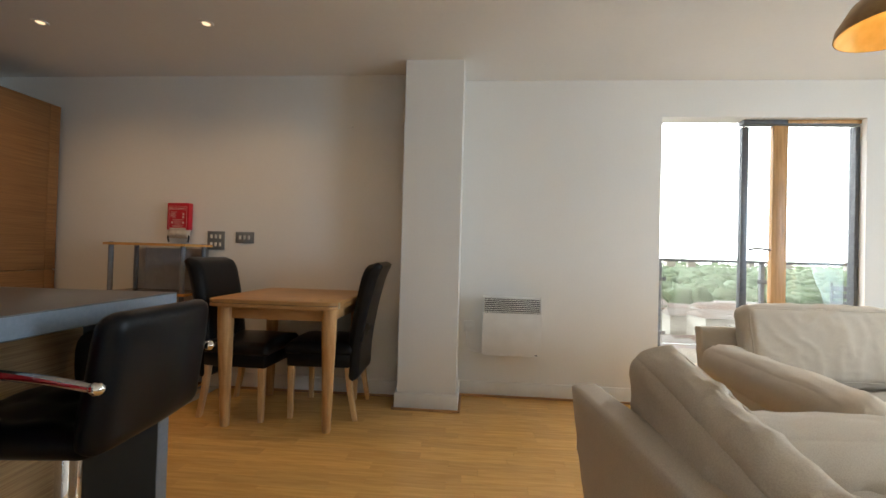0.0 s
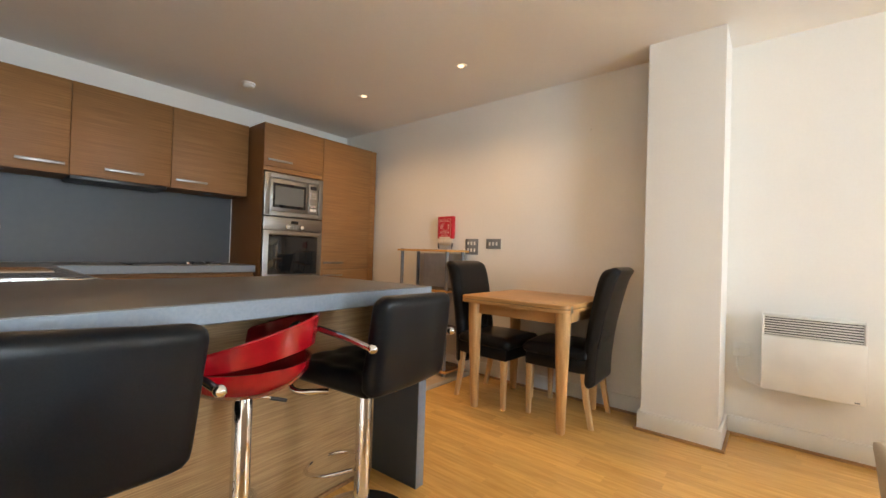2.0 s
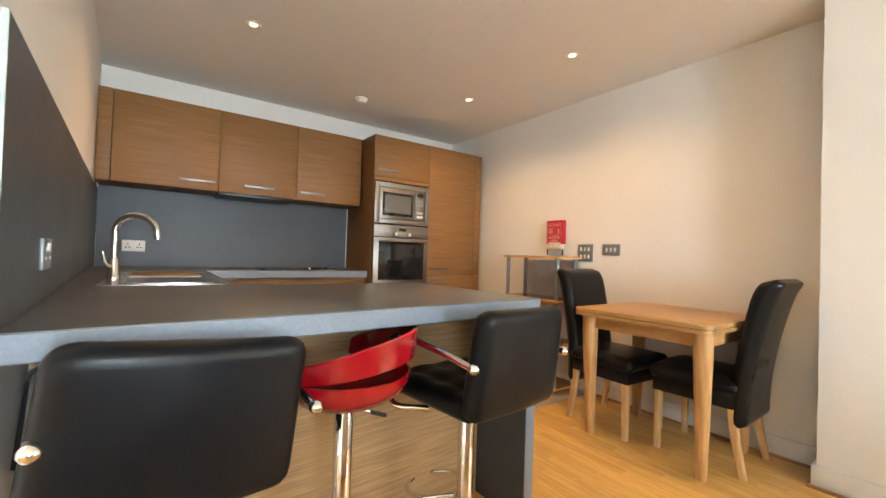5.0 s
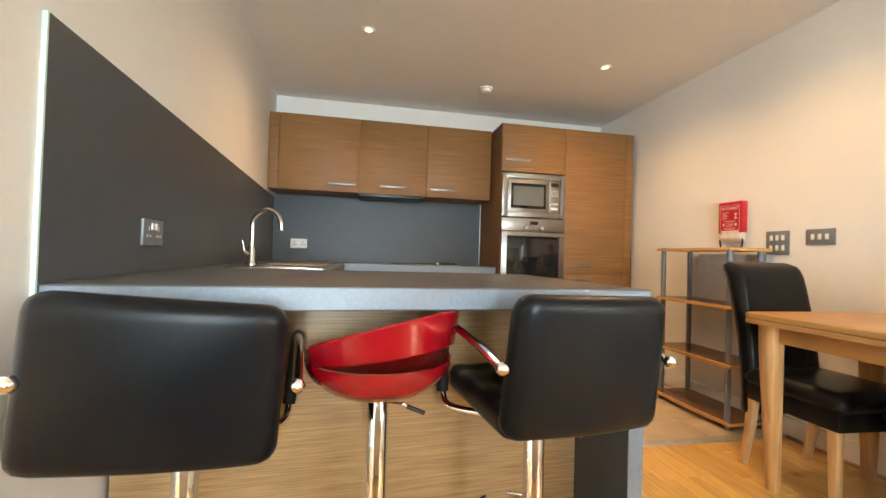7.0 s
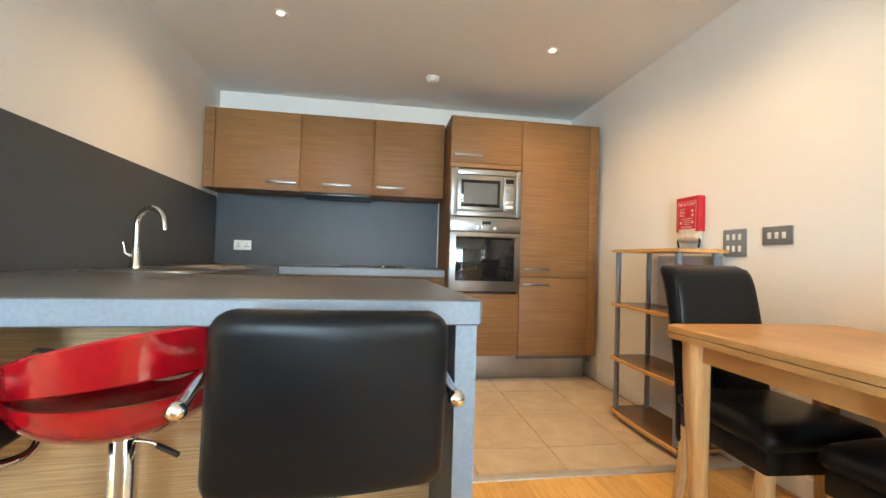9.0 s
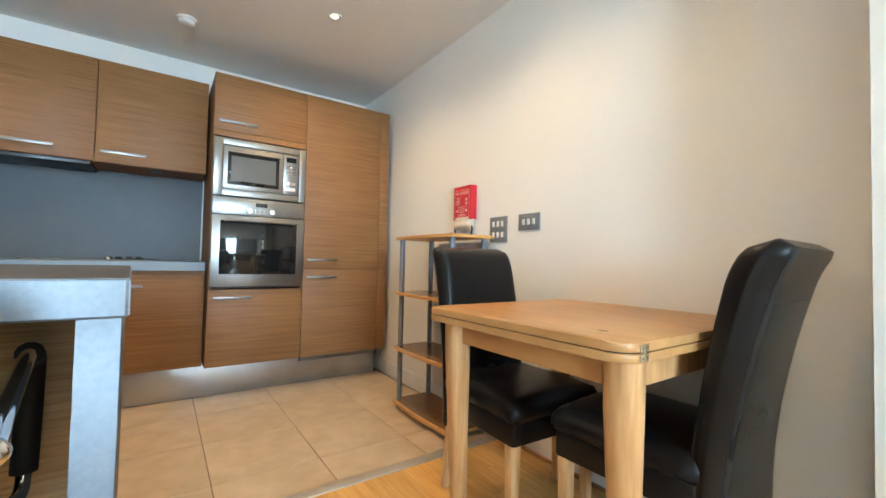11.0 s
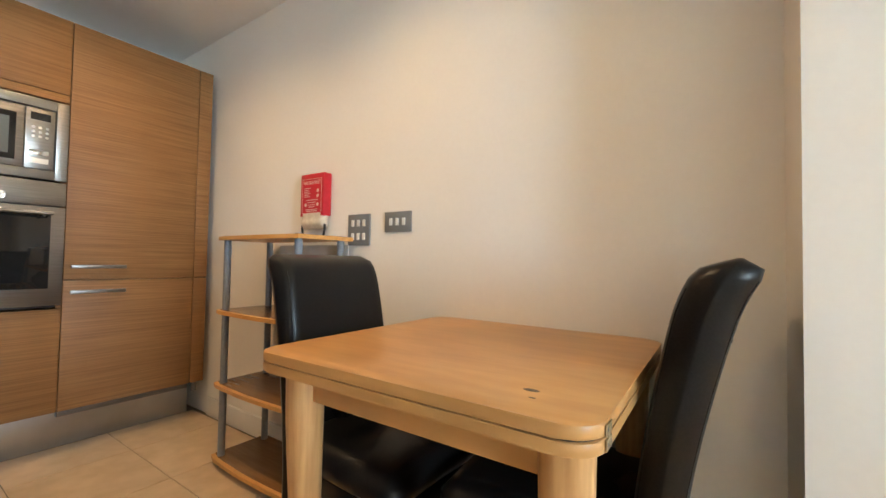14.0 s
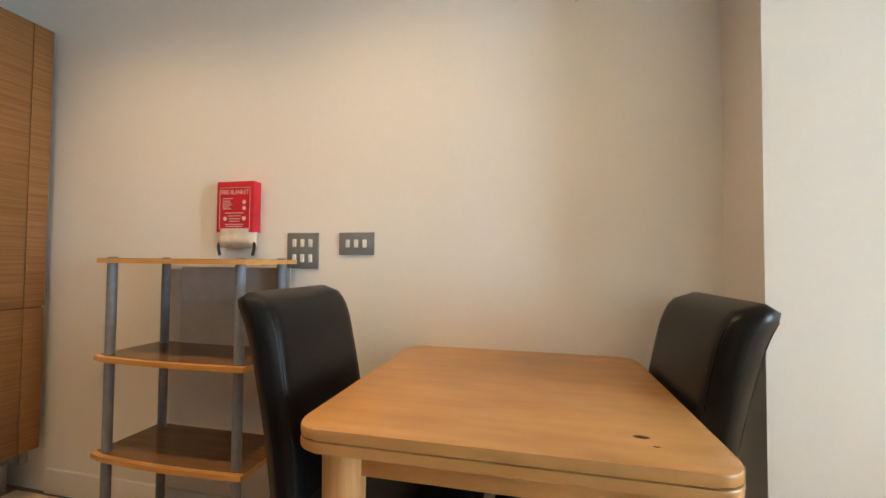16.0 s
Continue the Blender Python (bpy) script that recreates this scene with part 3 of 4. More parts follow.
# ---- sink, tap, hob ----
sink = thing("sink", pose(-1.5, 1.170, WT), "stainless steel sink with a ribbed drainer set in the worktop", "sink")
X0, X1, Y0, Y1 = 0.465, -0.50, -0.235, 0.235
bm = prism(rounded(X1, X0, Y0, Y1, 0.03), 0.0005, 0.004, 0.0015, 1)
part("rim", bm, SINKSTEEL, sink)
bm = bmesh.new()
for k in range(9):
    x = -0.44 + 0.05 * k
    tube([(x, -0.15, 0.0035), (x, 0.16, 0.0035)], 0.009, 8, bm)
part("drainer_ribs", bm, SINKSTEEL, sink, "raised drainer ribs")
bm = prism(rounded(0.03, 0.42, -0.17, 0.19, 0.06), 0.0042, 0.0075, 0.0015, 1)
part("bowl_rim", bm, SINKSTEEL, sink)
# no hollow: the bowl's shade is the darker colour of a flat plate
bm = prism(rounded(0.05, 0.40, -0.15, 0.17, 0.05), 0.0076, 0.0080)
part("bowl", bm, material("bowl_shade", (0.30, 0.29, 0.28), (0.36, 0.35, 0.34), 0.25, 1.0, scale=(40, 40, 40)), sink, "flat darker steel plate, its tone the bowl's shade")

tap = thing("mixer_tap", pose(-1.405, 0.965, WT + 0.004, 0, 0, -24), "chrome swan-neck mixer tap", "tap")
part("base", lathe([(0, 0), (0.028, 0), (0.028, 0.012), (0.023, 0.02), (0.022, 0.085), (0.018, 0.10), (0, 0.10)], 24), CHROME, tap)
arc = [(0, 0, 0.09), (0, 0, 0.20)] + [(0.0, 0.088 - 0.088 * math.cos(radians(a)), 0.222 + 0.080 * math.sin(radians(a))) for a in range(0, 171, 17)] + [(0, 0.180, 0.192)]
part("spout", tube(curve(arc, 4), 0.0145, 14), CHROME, tap)
part("lever", tube([(0.02, -0.005, 0.06), (0.045, -0.012, 0.075), (0.05, -0.02, 0.13)], [0.011, 0.008, 0.005], 10), CHROME, tap)

hob = thing("hob", pose(-2.68, 2.13, WT), "black glass hob set in the worktop", "hob")
part("glass", box(-0.245, 0.245, -0.29, 0.29, 0.0005, 0.007, 0.0025), HOBGLASS, hob)
bm = tube([(0.247, -0.29, 0.004), (0.247, 0.29, 0.004)], 0.004, 8)
part("trim", bm, STEEL, hob)
for k in range(4):
    part("knob", lathe([(0, 0.024), (0.014, 0.024), (0.017, 0.018), (0.018, 0.007), (0, 0.007)], 18, pose(0.19, 0.08 + 0.05 * k, 0)), CHROME if k == 0 else BLACKPL, hob)


# ---- sockets and switches ----
def socket(m, label, face, group=""):
    """A double socket; its plate lies in the xz plane and faces -y."""
    ob = thing("wall_socket", m, label, "socket", group)
    part("plate", box(-0.073, 0.073, -0.010, 0, -0.043, 0.043, 0.003), face, ob)
    for x in (-0.036, 0.036):
        part("rocker", box(x - 0.008 + (0.022 if x < 0 else -0.022), x + 0.008 + (0.022 if x < 0 else -0.022), -0.0135, -0.0102, 0.008, 0.030, 0.001), WHITEPL, ob)
        for hx, hz, w, t in ((0, 0.012, 0.003, 0.008), (-0.011, -0.012, 0.0065, 0.004), (0.011, -0.012, 0.0065, 0.004)):
            part("slot", box(x + hx - w, x + hx + w, -0.0106, -0.0101, hz - t, hz + t), WHITEPL if face is SWITCH else BLACKPL, ob)
    return ob


ang = math.degrees(math.atan(0.050))
socket(pose(-0.524, south(-0.524) + 0.010, 1.050, 0, 0, 180 + ang), "brushed steel double socket on the dark splashback", SWITCH)
socket(pose(WEST + 0.010, 0.98, 1.078, 0, 0, 90), "white double socket on the dark splashback", WHITEPL)

def plate(x0, x1, z0, z1, cols, rows, label):
    ob = thing("light_switch", pose((x0 + x1) / 2, NORTH, (z0 + z1) / 2), label, "light switch", "switches by the table")
    w, h = (x1 - x0) / 2, (z1 - z0) / 2
    part("plate", box(-w, w, -0.008, 0, -h, h, 0.002), SWITCH, ob)
    for i in range(cols):
        for j in range(rows):
            x = (i - (cols - 1) / 2) * 0.036
            z = (j - (rows - 1) / 2) * 0.062
            part("rocker", box(x - 0.0085, x + 0.0085, -0.0125, -0.0082, z - 0.0155, z + 0.0155, 0.0015), WHITEPL, ob)


plate(-1.106, -0.965, 1.068, 1.213, 3, 2, "grey metal six-gang light switch plate on the wall")
plate(-0.875, -0.727, 1.125, 1.213, 3, 1, "grey metal three-gang light switch plate on the wall")

sock = thing("fused_spur", pose(0.967, NORTH_E, 0.531), "white fused switch on the wall with a cable", "socket")
part("plate", box(-0.043, 0.043, -0.010, 0, -0.043, 0.043, 0.003), WHITEPL, sock)
part("rocker", box(-0.03, -0.012, -0.014, -0.0102, -0.012, 0.012, 0.001), WHITEPL, sock)
part("fuse_holder", box(0.005, 0.032, -0.012, -0.0102, -0.018, 0.018, 0.001), WHITEPL, sock)
part("flex", tube(curve([(-0.02, -0.012, -0.042), (-0.02, -0.014, -0.10), (0.0, -0.014, -0.17), (0.06, -0.014, -0.195), (0.13, -0.02, -0.19)], 6), 0.0038, 8), WHITEPL, sock, "white cable")

hook = thing("wall_hook", pose(0.025, NORTH, 2.04), "tiny grey wall fixing", "wall fixing")
part("stud", lathe([(0, 0.012), (0.009, 0.012), (0.011, 0), (0, 0)], 12, pose(0, 0, 0, 90, 0, 0)), TRIM, hook)

# ---- panel heater ----
heat = thing("panel_heater", pose(1.282, NORTH_E, 0.345), "white wall-mounted electric panel heater with a top grille", "heater")
HW, HH = 0.215, 0.43
part("back_plate", box(-HW + 0.02, HW - 0.02, -0.05, 0, 0.02, HH - 0.02), WHITEPL, heat)
part("casing", box(-HW, HW, -0.135, -0.05, 0, HH - 0.115, 0.006), TRIM, heat)
bm = bmesh.new()
for s in (-1, 1):
    box(s * HW - (0.012 if s > 0 else 0), s * HW + (0.012 if s < 0 else 0), -0.135, -0.05, HH - 0.115, HH, 0.003, bm=bm)
box(-HW + 0.012, HW - 0.012, -0.135, -0.05, HH - 0.012, HH, 0.003, bm=bm)
part("grille_frame", bm, TRIM, heat)
# black plate behind the louvres paints the shade inside the casing
part("grille_back", box(-HW + 0.012, HW - 0.012, -0.112, -0.10, HH - 0.115, HH - 0.012), BLACKPL, heat, "black plate for the shade inside the grille")
for k in range(7):
    z = HH - 0.110 + 0.0142 * k
    part("louvre", put(box(-HW + 0.012, HW - 0.012, -0.133, -0.113, z, z + 0.0065, 0.001), Matrix.Identity(4)), TRIM, heat)
part("badge", box(HW - 0.045, HW - 0.025, -0.1362, -0.135, 0.008, 0.016), SWITCH, heat)


# ---- table ----
table = thing("dining_table", pose(-0.183, 3.662, 0), "beech flip-top dining table with a worn top against the wall", "table")
TW, TD = 0.390, 0.387
def leaf(z0, z1):
    return prism(rounded(-TW, TW, -TD, TD, 0.055), z0, z1, 0.004)
top = part("tabletop", leaf(0.7645, 0.786), BEECH, table, "worn beech leaf with dark knots")
part("lower_leaf", leaf(0.741, 0.7615), BEECH, table, "second leaf folded beneath")
# black sheet fills the slit, its colour giving the shade there
part("leaf_gap", prism(rounded(-TW + 0.006, TW - 0.006, -TD + 0.006, TD - 0.006, 0.05), 0.7615, 0.7645), BLACKPL, table, "black sheet for the shade between the leaves")
for s in (-1, 1):
    part("apron", box(-TW + 0.10, TW - 0.10, s * (TD - 0.098) - 0.011, s * (TD - 0.098) + 0.011, 0.662, 0.7405, 0.002), BEECH, table)
    part("apron", box(s * (TW - 0.065) - 0.011, s * (TW - 0.065) + 0.011, -TD + 0.10, TD - 0.10, 0.662, 0.7405, 0.002), BEECHLEG, table)
for sx in (-1, 1):
    for sy in (-1, 1):
        cx, cy = sx * (TW - 0.068), sy * (TD - 0.098)
        fx, fy = sx * (TW - 0.072), sy * (TD - 0.114)
        bm = bmesh.new()
        rings = []
        for (px, py), z, hw in (((fx, fy), 0.0, 0.021), ((fx, fy), 0.006, 0.024), ((cx, cy), 0.61, 0.041), ((cx, cy), 0.7405, 0.043)):
            rings.append([bm.verts.new((px + a * 1.0, py + b * 1.0, z)) for a, b in rounded(-hw, hw, -hw, hw, hw * 0.75, 3)])
        for a, b in zip(rings, rings[1:]):
            for k in range(len(a)):
                bm.faces.new((a[k], a[(k + 1) % len(a)], b[(k + 1) % len(b)], b[k]))
        bm.faces.new(rings[0][::-1])
        bm.faces.new(rings[-1])
        part("leg", bm, BEECHLEG, table, "tapered beech leg")
hinge = part("hinge", box(TW + 0.0002, TW + 0.0028, -TD + 0.056, -TD + 0.066, 0.750, 0.776, 0.0008), BRASSY, table, "small brass butterfly hinge")
for z, h in ((0.7525, 0.0085), (0.7735, 0.0085)):
    part("hinge_leaf", prism([(a + TW, b) for a, b in rounded(0.0002, 0.0024, -TD + 0.045, -TD + 0.077, 0.001, 2)], z - h, z + h, 0.0008, 1), BRASSY, hinge)
    for y in (-TD + 0.052, -TD + 0.070):
        part("screw", lathe([(0, 0.0012), (0.0028, 0.0008), (0.003, 0), (0, 0)], 10, pose(TW + 0.0024, y, z, 0, 90, 0)), STEEL, hinge)
KNOT = material("wood_knot", (0.035, 0.018, 0.008), (0.10, 0.055, 0.022), 0.5, scale=(90, 90, 90))
for kx, ky, kr in ((0.256, -0.274, 0.0095), (0.272, -0.310, 0.004)):
    part("knot", put(lathe([(0, 0.0004), (kr, 0.0002), (kr, 0)], 9), Matrix.Translation((kx, ky, 0.786)) @ Matrix.Diagonal((1.6, 0.8, 1, 1))), KNOT, top, "dark knot in the wood")


# ---- dining chairs ----
def back_line(v):
    """The chair back's lean: how far it goes back at a height of 0..1."""
    return 0.004 + 0.112 * max(0.0, v) ** 1.7


def dining_chair(m, label):
    """A high-back chair that faces +y."""
    ob = thing("dining_chair", m, label, "chair", "chairs at the dining table")
    w = 0.215

    def bend_back(x, y, z):
        v = (z + 0.305) / 0.67
        y2 = y * (0.92 + 0.34 * max(0.0, v) ** 2)
        roll = max(0, (v - 0.86) / 0.14)
        return Vector((x * (1.0 - 0.03 * v), -0.215 - back_line(v) + y2 - 0.016 * roll ** 2, z + 0.632))
    part("backrest", pad(2 * w, 0.77, 0.086, 0.038, 0.006, 20, 30, bend_back, 0.06), LEATHER, ob, "black leather high back with a rolled top")
    back = ob.children[-1]
    tree = BVHTree.FromPolygons([v.co for v in back.data.vertices], [p.vertices[:] for p in back.data.polygons])

    def stitched(points):
        part("seam", tube([tree.find_nearest(p)[0] for p in points], 0.0018, 6), LEATHER, back)
    stitched([bend_back(-w + 0.02 + (2 * w - 0.04) * k / 12, -0.06, 0.235) for k in range(13)])
    for sx in (-1, 1):
        stitched([bend_back(sx * (w - 0.012), -0.06, -0.33 + 0.67 * k / 20) for k in range(21)])
        stitched([bend_back(sx * (w - 0.012), 0.06, -0.15 + 0.49 * k / 20) for k in range(21)])

    def bend_seat(x, y, z):
        return Vector((x * (1 + 0.06 * (z + 0.2)), z + 0.0, 0.445 + y * 1.0 + 0.008 * (1 - (x / 0.22) ** 2)))
    part("seat", pad(2 * w + 0.01, 0.45, 0.085, 0.03, 0.012, 14, 14, bend_seat), LEATHER, ob, "black leather seat cushion")
    part("seat_rail", box(-w + 0.004, w - 0.004, -0.21, 0.205, 0.335, 0.425, 0.012), LEATHER, ob, "leather-covered seat frame")
    for sx in (-1, 1):
        for front in (True, False):
            x = sx * (w - 0.028)
            y = 0.178 if front else -0.19
            lean = 0.0 if front else -0.055
            bm = bmesh.new()
            rings = []
            for z, hw, k in ((0.0, 0.015, 1.0), (0.18, 0.018, 0.35), (0.36, 0.021, 0.0)):
                rings.append([bm.verts.new((x + a, y + lean * k + b, z)) for a, b in rounded(-hw, hw, -hw, hw, 0.005, 2)])
            for a, b in zip(rings, rings[1:]):
                for k in range(len(a)):
                    bm.faces.new((a[k], a[(k + 1) % len(a)], b[(k + 1) % len(b)], b[k]))
            bm.faces.new(rings[0][::-1])
            bm.faces.new(rings[-1])
            part("leg", bm, CHAIRLEG, ob, "pale beech leg")
    return ob


dining_chair(pose(-0.486, 3.668, 0, 0, 0, -93), "black leather high-back dining chair beside the shelf unit")
dining_chair(pose(0.002, 3.755, 0, 0, 0, 92), "black leather high-back dining chair beside the pillar")


# ---- bar stools ----
def stool_base(ob, top, foot_turn, lever_turn, grip):
    part("base_plate", lathe([(0, 0.028), (0.03, 0.027), (0.06, 0.02), (0.17, 0.010), (0.20, 0.006), (0.20, 0.0), (0, 0)], 40), CHROME, ob, "round chrome foot")
    part("column", lathe([(0.030, 0.02), (0.030, top - 0.012), (0.028, top - 0.008), (0.022, top - 0.006), (0.022, top), (0, top)], 24), CHROME, ob, "chrome gas-lift column")
    a = radians(foot_turn)
    loop = [Vector((0.03, 0.024, 0.20)), Vector((0.11, 0.105, 0.185)), Vector((0.21, 0.105, 0.17)), Vector((0.265, 0.0, 0.165)), Vector((0.21, -0.105, 0.17)), Vector((0.11, -0.105, 0.185)), Vector((0.03, -0.024, 0.20))]
    loop = [Matrix.Rotation(a, 3, "Z") @ q for q in loop]
    part("footrest", tube(curve(loop, 6), 0.0085, 10), CHROME, ob, "chrome loop footrest")
    b = radians(lever_turn)
    way = Matrix.Rotation(b, 3, "Z")
    lever = part("lever", tube([way @ Vector(q) for q in ((0.02, 0, top - 0.02), (0.075, 0, top - 0.024), (0.085, 0, top - 0.030))], 0.0045, 8), CHROME, ob, "gas-lift lever")
    part("lever_grip", tube([way @ Vector(q) for q in ((0.083, 0, top - 0.029), (0.135, 0, top - 0.046))], 0.0065, 10), grip, lever)


def padded_stool(m, seat, label, lean, width, shift):
    """A square padded stool that faces -x; seat: the height of its seat's top."""
    ob = thing("bar_stool", m, label, "bar stool", "stools at the breakfast bar")
    tip = pose(0, 0, seat - 0.06) @ Matrix.Rotation(radians(lean), 4, "X") @ pose(0, 0, 0.06 - seat)
    stool_base(ob, seat - 0.10, 180, 62, CHROME)

    def bend_back(x, y, z):
        v = (z + 0.175) / 0.35
        return tip @ Vector((0.205 + 0.040 * v - y - 0.016 * (2 * x / 0.44) ** 2 + 0.003 * noise.noise(Vector((x * 7, z * 9, seat * 50))), shift + x * (1.03 - 0.05 * v), seat + 0.104 + z))
    part("backrest", pad(width, 0.345, 0.072, 0.045, 0.008, 24, 20, bend_back), STOOLSKIN, ob, "black vinyl padded backrest")

    def bend_seat(x, y, z):
        groove = 0.006 * (abs(math.sin(x * 24)) + abs(math.sin(z * 24)))
        return tip @ Vector((z, x, seat - 0.038 + y + (groove if y > 0 else 0)))
    part("seat", pad(0.41, 0.42, 0.075, 0.034, 0.0, 28, 28, bend_seat), STOOLSKIN, ob, "black quilted vinyl seat")
    part("seat_plate", put(box(-0.10, 0.10, -0.10, 0.10, seat - 0.101, seat - 0.072, 0.002), tip), BLACKPL, ob)
    for s in (-1, 1):
        y = s * 0.235
        line = [(0.235, y, seat + 0.115), (0.10, y, seat + 0.135), (-0.10, y, seat + 0.15), (-0.16, y, seat + 0.125), (-0.17, y, seat + 0.05), (-0.16, y, seat - 0.065), (-0.12, y * 0.95, seat - 0.10), (-0.05, y * 0.6, seat - 0.105)]
        arm = part("armrest", put(tube(curve(line, 6), 0.0115, 12), tip), CHROME, ob, "bent chrome tube arm")
        part("ball_end", lathe([(0, -0.017), (0.010, -0.0135), (0.0165, -0.004), (0.0165, 0.004), (0.010, 0.0135), (0, 0.017)], 16, tip @ pose(0.248, y, seat + 0.113)), CHROME, arm)
        sleeve = curve(line[2:6], 6)
        part("sleeve", put(tube(sleeve, 0.0185, 12), tip), FOAM, arm, "black padded sleeve")
    return ob


padded_stool(pose(-0.118, 1.158, 0, 0, 0, 9.0), 0.626, "black padded bar stool with chrome arms by the side wall", -5.0, 0.450, -0.020)
padded_stool(pose(-0.133, 2.080, 0, 0, 0, 6.5), 0.640, "black padded bar stool with chrome arms at the bar's end", -1.0, 0.425, 0.008)

red = thing("bar_stool", pose(-0.185, 1.625, 0, 0, 0, 50), "glossy red plastic bar stool with an open swept back", "bar stool", "stools at the breakfast bar")
stool_base(red, 0.60, 130, 25, BLACKPL)
def shell(inner):
    """The red stool's bowl, thick walled."""
    k = 0.008 if inner else 0.0
    out = []
    for i in range(11):
        a = radians(90 * i / 10)
        out.append(((0.205 - k) * math.sin(a) ** 0.9, 0.715 - (0.115 - k) * math.cos(a)))
    return out
prof = shell(False) + shell(True)[::-1]
bm = lathe(prof, 48)
part("seat", bm, RED, red, "glossy red moulded bowl seat")
bm = bmesh.new()
rings = []
N = 64
for i in range(N):
    a = 2 * math.pi * i / N
    back = ((1 + math.cos(a)) / 2)
    zb = 0.698 + 0.066 * back ** 1.2
    zt = 0.722 + 0.132 * back ** 1.08
    r0, r1 = 0.204, 0.204 + 0.012 * back
    cx = 0.012 * back
    ring = []
    for r, z in ((r0, zb), (r1, zt), (r1 - 0.004, zt + 0.005), (r1 - 0.010, zt), (r0 - 0.010, zb), (r0 - 0.005, zb - 0.004)):
        ring.append(bm.verts.new((cx + r * math.cos(a), r * math.sin(a), z)))
    rings.append(ring)
for i in range(N):
    a, b = rings[i], rings[(i + 1) % N]
    for k in range(6):
        bm.faces.new((a[k], a[(k + 1) % 6], b[(k + 1) % 6], b[k]))
part("backrest", bm, RED, red, "glossy red wrap-around back band")

# ---- shelf unit ----
SX0, SX1, SY0, SY1 = -1.692, -1.05, 3.735, 4.03
shelf = thing("shelf_unit", pose((SX0 + SX1) / 2, (SY0 + SY1) / 2, 0), "open four-tier wood-effect shelf unit with grey tube posts", "shelf unit")
hw, hd = (SX1 - SX0) / 2, (SY1 - SY0) / 2
for z in (0.050, 0.396, 0.748, 1.104):
    outline = [(-hw, hd), (-hw, -hd + 0.012)] + [(-hw + 2 * hw * k / 12, -hd - 0.015 * math.sin(math.pi * k / 12)) for k in range(13)] + [(hw, hd)]
    outline = outline[:2] + outline[3:]
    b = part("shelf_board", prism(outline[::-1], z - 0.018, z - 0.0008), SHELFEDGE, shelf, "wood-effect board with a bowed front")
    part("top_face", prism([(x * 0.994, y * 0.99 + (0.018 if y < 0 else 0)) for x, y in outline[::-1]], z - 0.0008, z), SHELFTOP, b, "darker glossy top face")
for sx in (-1, 1):
    for sy in (-1, 1):
        x, y = sx * (hw - 0.045), sy * (hd - 0.035)
        for z0, z1 in ((0.0, 0.032), (0.050, 0.378), (0.396, 0.730), (0.748, 1.086)):
            part("post", lathe([(0, z0), (0.0165, z0), (0.0165, z1), (0, z1)], 16, pose(x, y, 0)), GREYPOST, shelf, "grey tube post")
        part("post_cap", lathe([(0.0165, 1.104), (0.016, 1.108), (0, 1.109)], 16, pose(x, y, 0)), GREYPOST, shelf)
# thin pale grey rectangle close to the wall, behind the upper tier
part("back_panel", box(-hw + 0.10, hw - 0.02, hd - 0.012, hd - 0.008, 0.72, 1.07), material("pale_grey", (0.52, 0.50, 0.48), (0.58, 0.56, 0.54), 0.6, scale=(20, 20, 20)), shelf, "thin pale grey sheet behind the upper tier")

# ---- fire blanket ----
blanket = thing("fire_blanket", pose(-1.326, NORTH, 1.194), "red fire blanket box with a cream pouch on the wall", "fire blanket")
part("case", box(-0.089, 0.089, -0.048, 0, 0.020, 0.232, 0.005), REDBOX, blanket, "red plastic case")
bm = pad(0.175, 0.085, 0.040, 0.012, 0.004, 12, 8, lambda x, y, z: Vector((x, y - 0.026 + 0.004 * math.sin(z * 140), z + 0.0)))
pouch = part("pouch", bm, CREAMPL, blanket, "cream fabric pouch hanging out")
for x in (-0.075, 0.075):
    part("pull_tab", tube(curve([(x, -0.03, -0.01), (x * 1.15, -0.035, -0.035), (x * 1.05, -0.034, -0.075)], 4), 0.006, 6), BLACKPL, blanket, "black pull tab")
lab = part("label_panel", box(-0.072, 0.072, -0.0486, -0.0482, 0.036, 0.205), REDBOX, blanket)
bm = bmesh.new()
for x0, x1, z0, z1 in ((-0.073, 0.073, 0.204, 0.206), (-0.073, 0.073, 0.035, 0.037), (-0.073, -0.071, 0.037, 0.204), (0.071, 0.073, 0.037, 0.204)):
    box(x0, x1, -0.0492, -0.0487, z0, z1, bm=bm)
for k, (w, z) in enumerate(((0.05, 0.160), (0.035, 0.150), (0.04, 0.142), (0.045, 0.134), (0.032, 0.126), (0.042, 0.118), (0.09, 0.100), (0.06, 0.088), (0.055, 0.076), (0.05, 0.066), (0.09, 0.053), (0.08, 0.045))):
    xa = -0.058 if k < 6 else -w / 2
    box(xa, xa + w, -0.0492, -0.0487, z - 0.0016, z + 0.0016, bm=bm)
for x, z in ((0.045, 0.145), (0.045, 0.12), (-0.045, 0.077), (0.045, 0.077)):
    lathe([(0, 0), (0.009, 0), (0.009, 0.0005), (0, 0.0005)], 12, pose(x, -0.0487, z, 90, 0, 0), bm)
part("print", bm, PALEINK, lab, "pale printed panel and lines")


def words(text, size, m, mat, parent):
    c = bpy.data.curves.new("lettering", "FONT")
    c.body, c.size, c.align_x, c.extrude = text, size, "CENTER", 0.0003
    tmp = new("lettering", c)
    me = bpy.data.meshes.new_from_object(tmp.evaluated_get(bpy.context.evaluated_depsgraph_get()))
    bpy.data.objects.remove(tmp)
    me.transform(m)
    me.materials.append(mat)
    ob = new("lettering", me)
    ob.parent = parent
    return ob


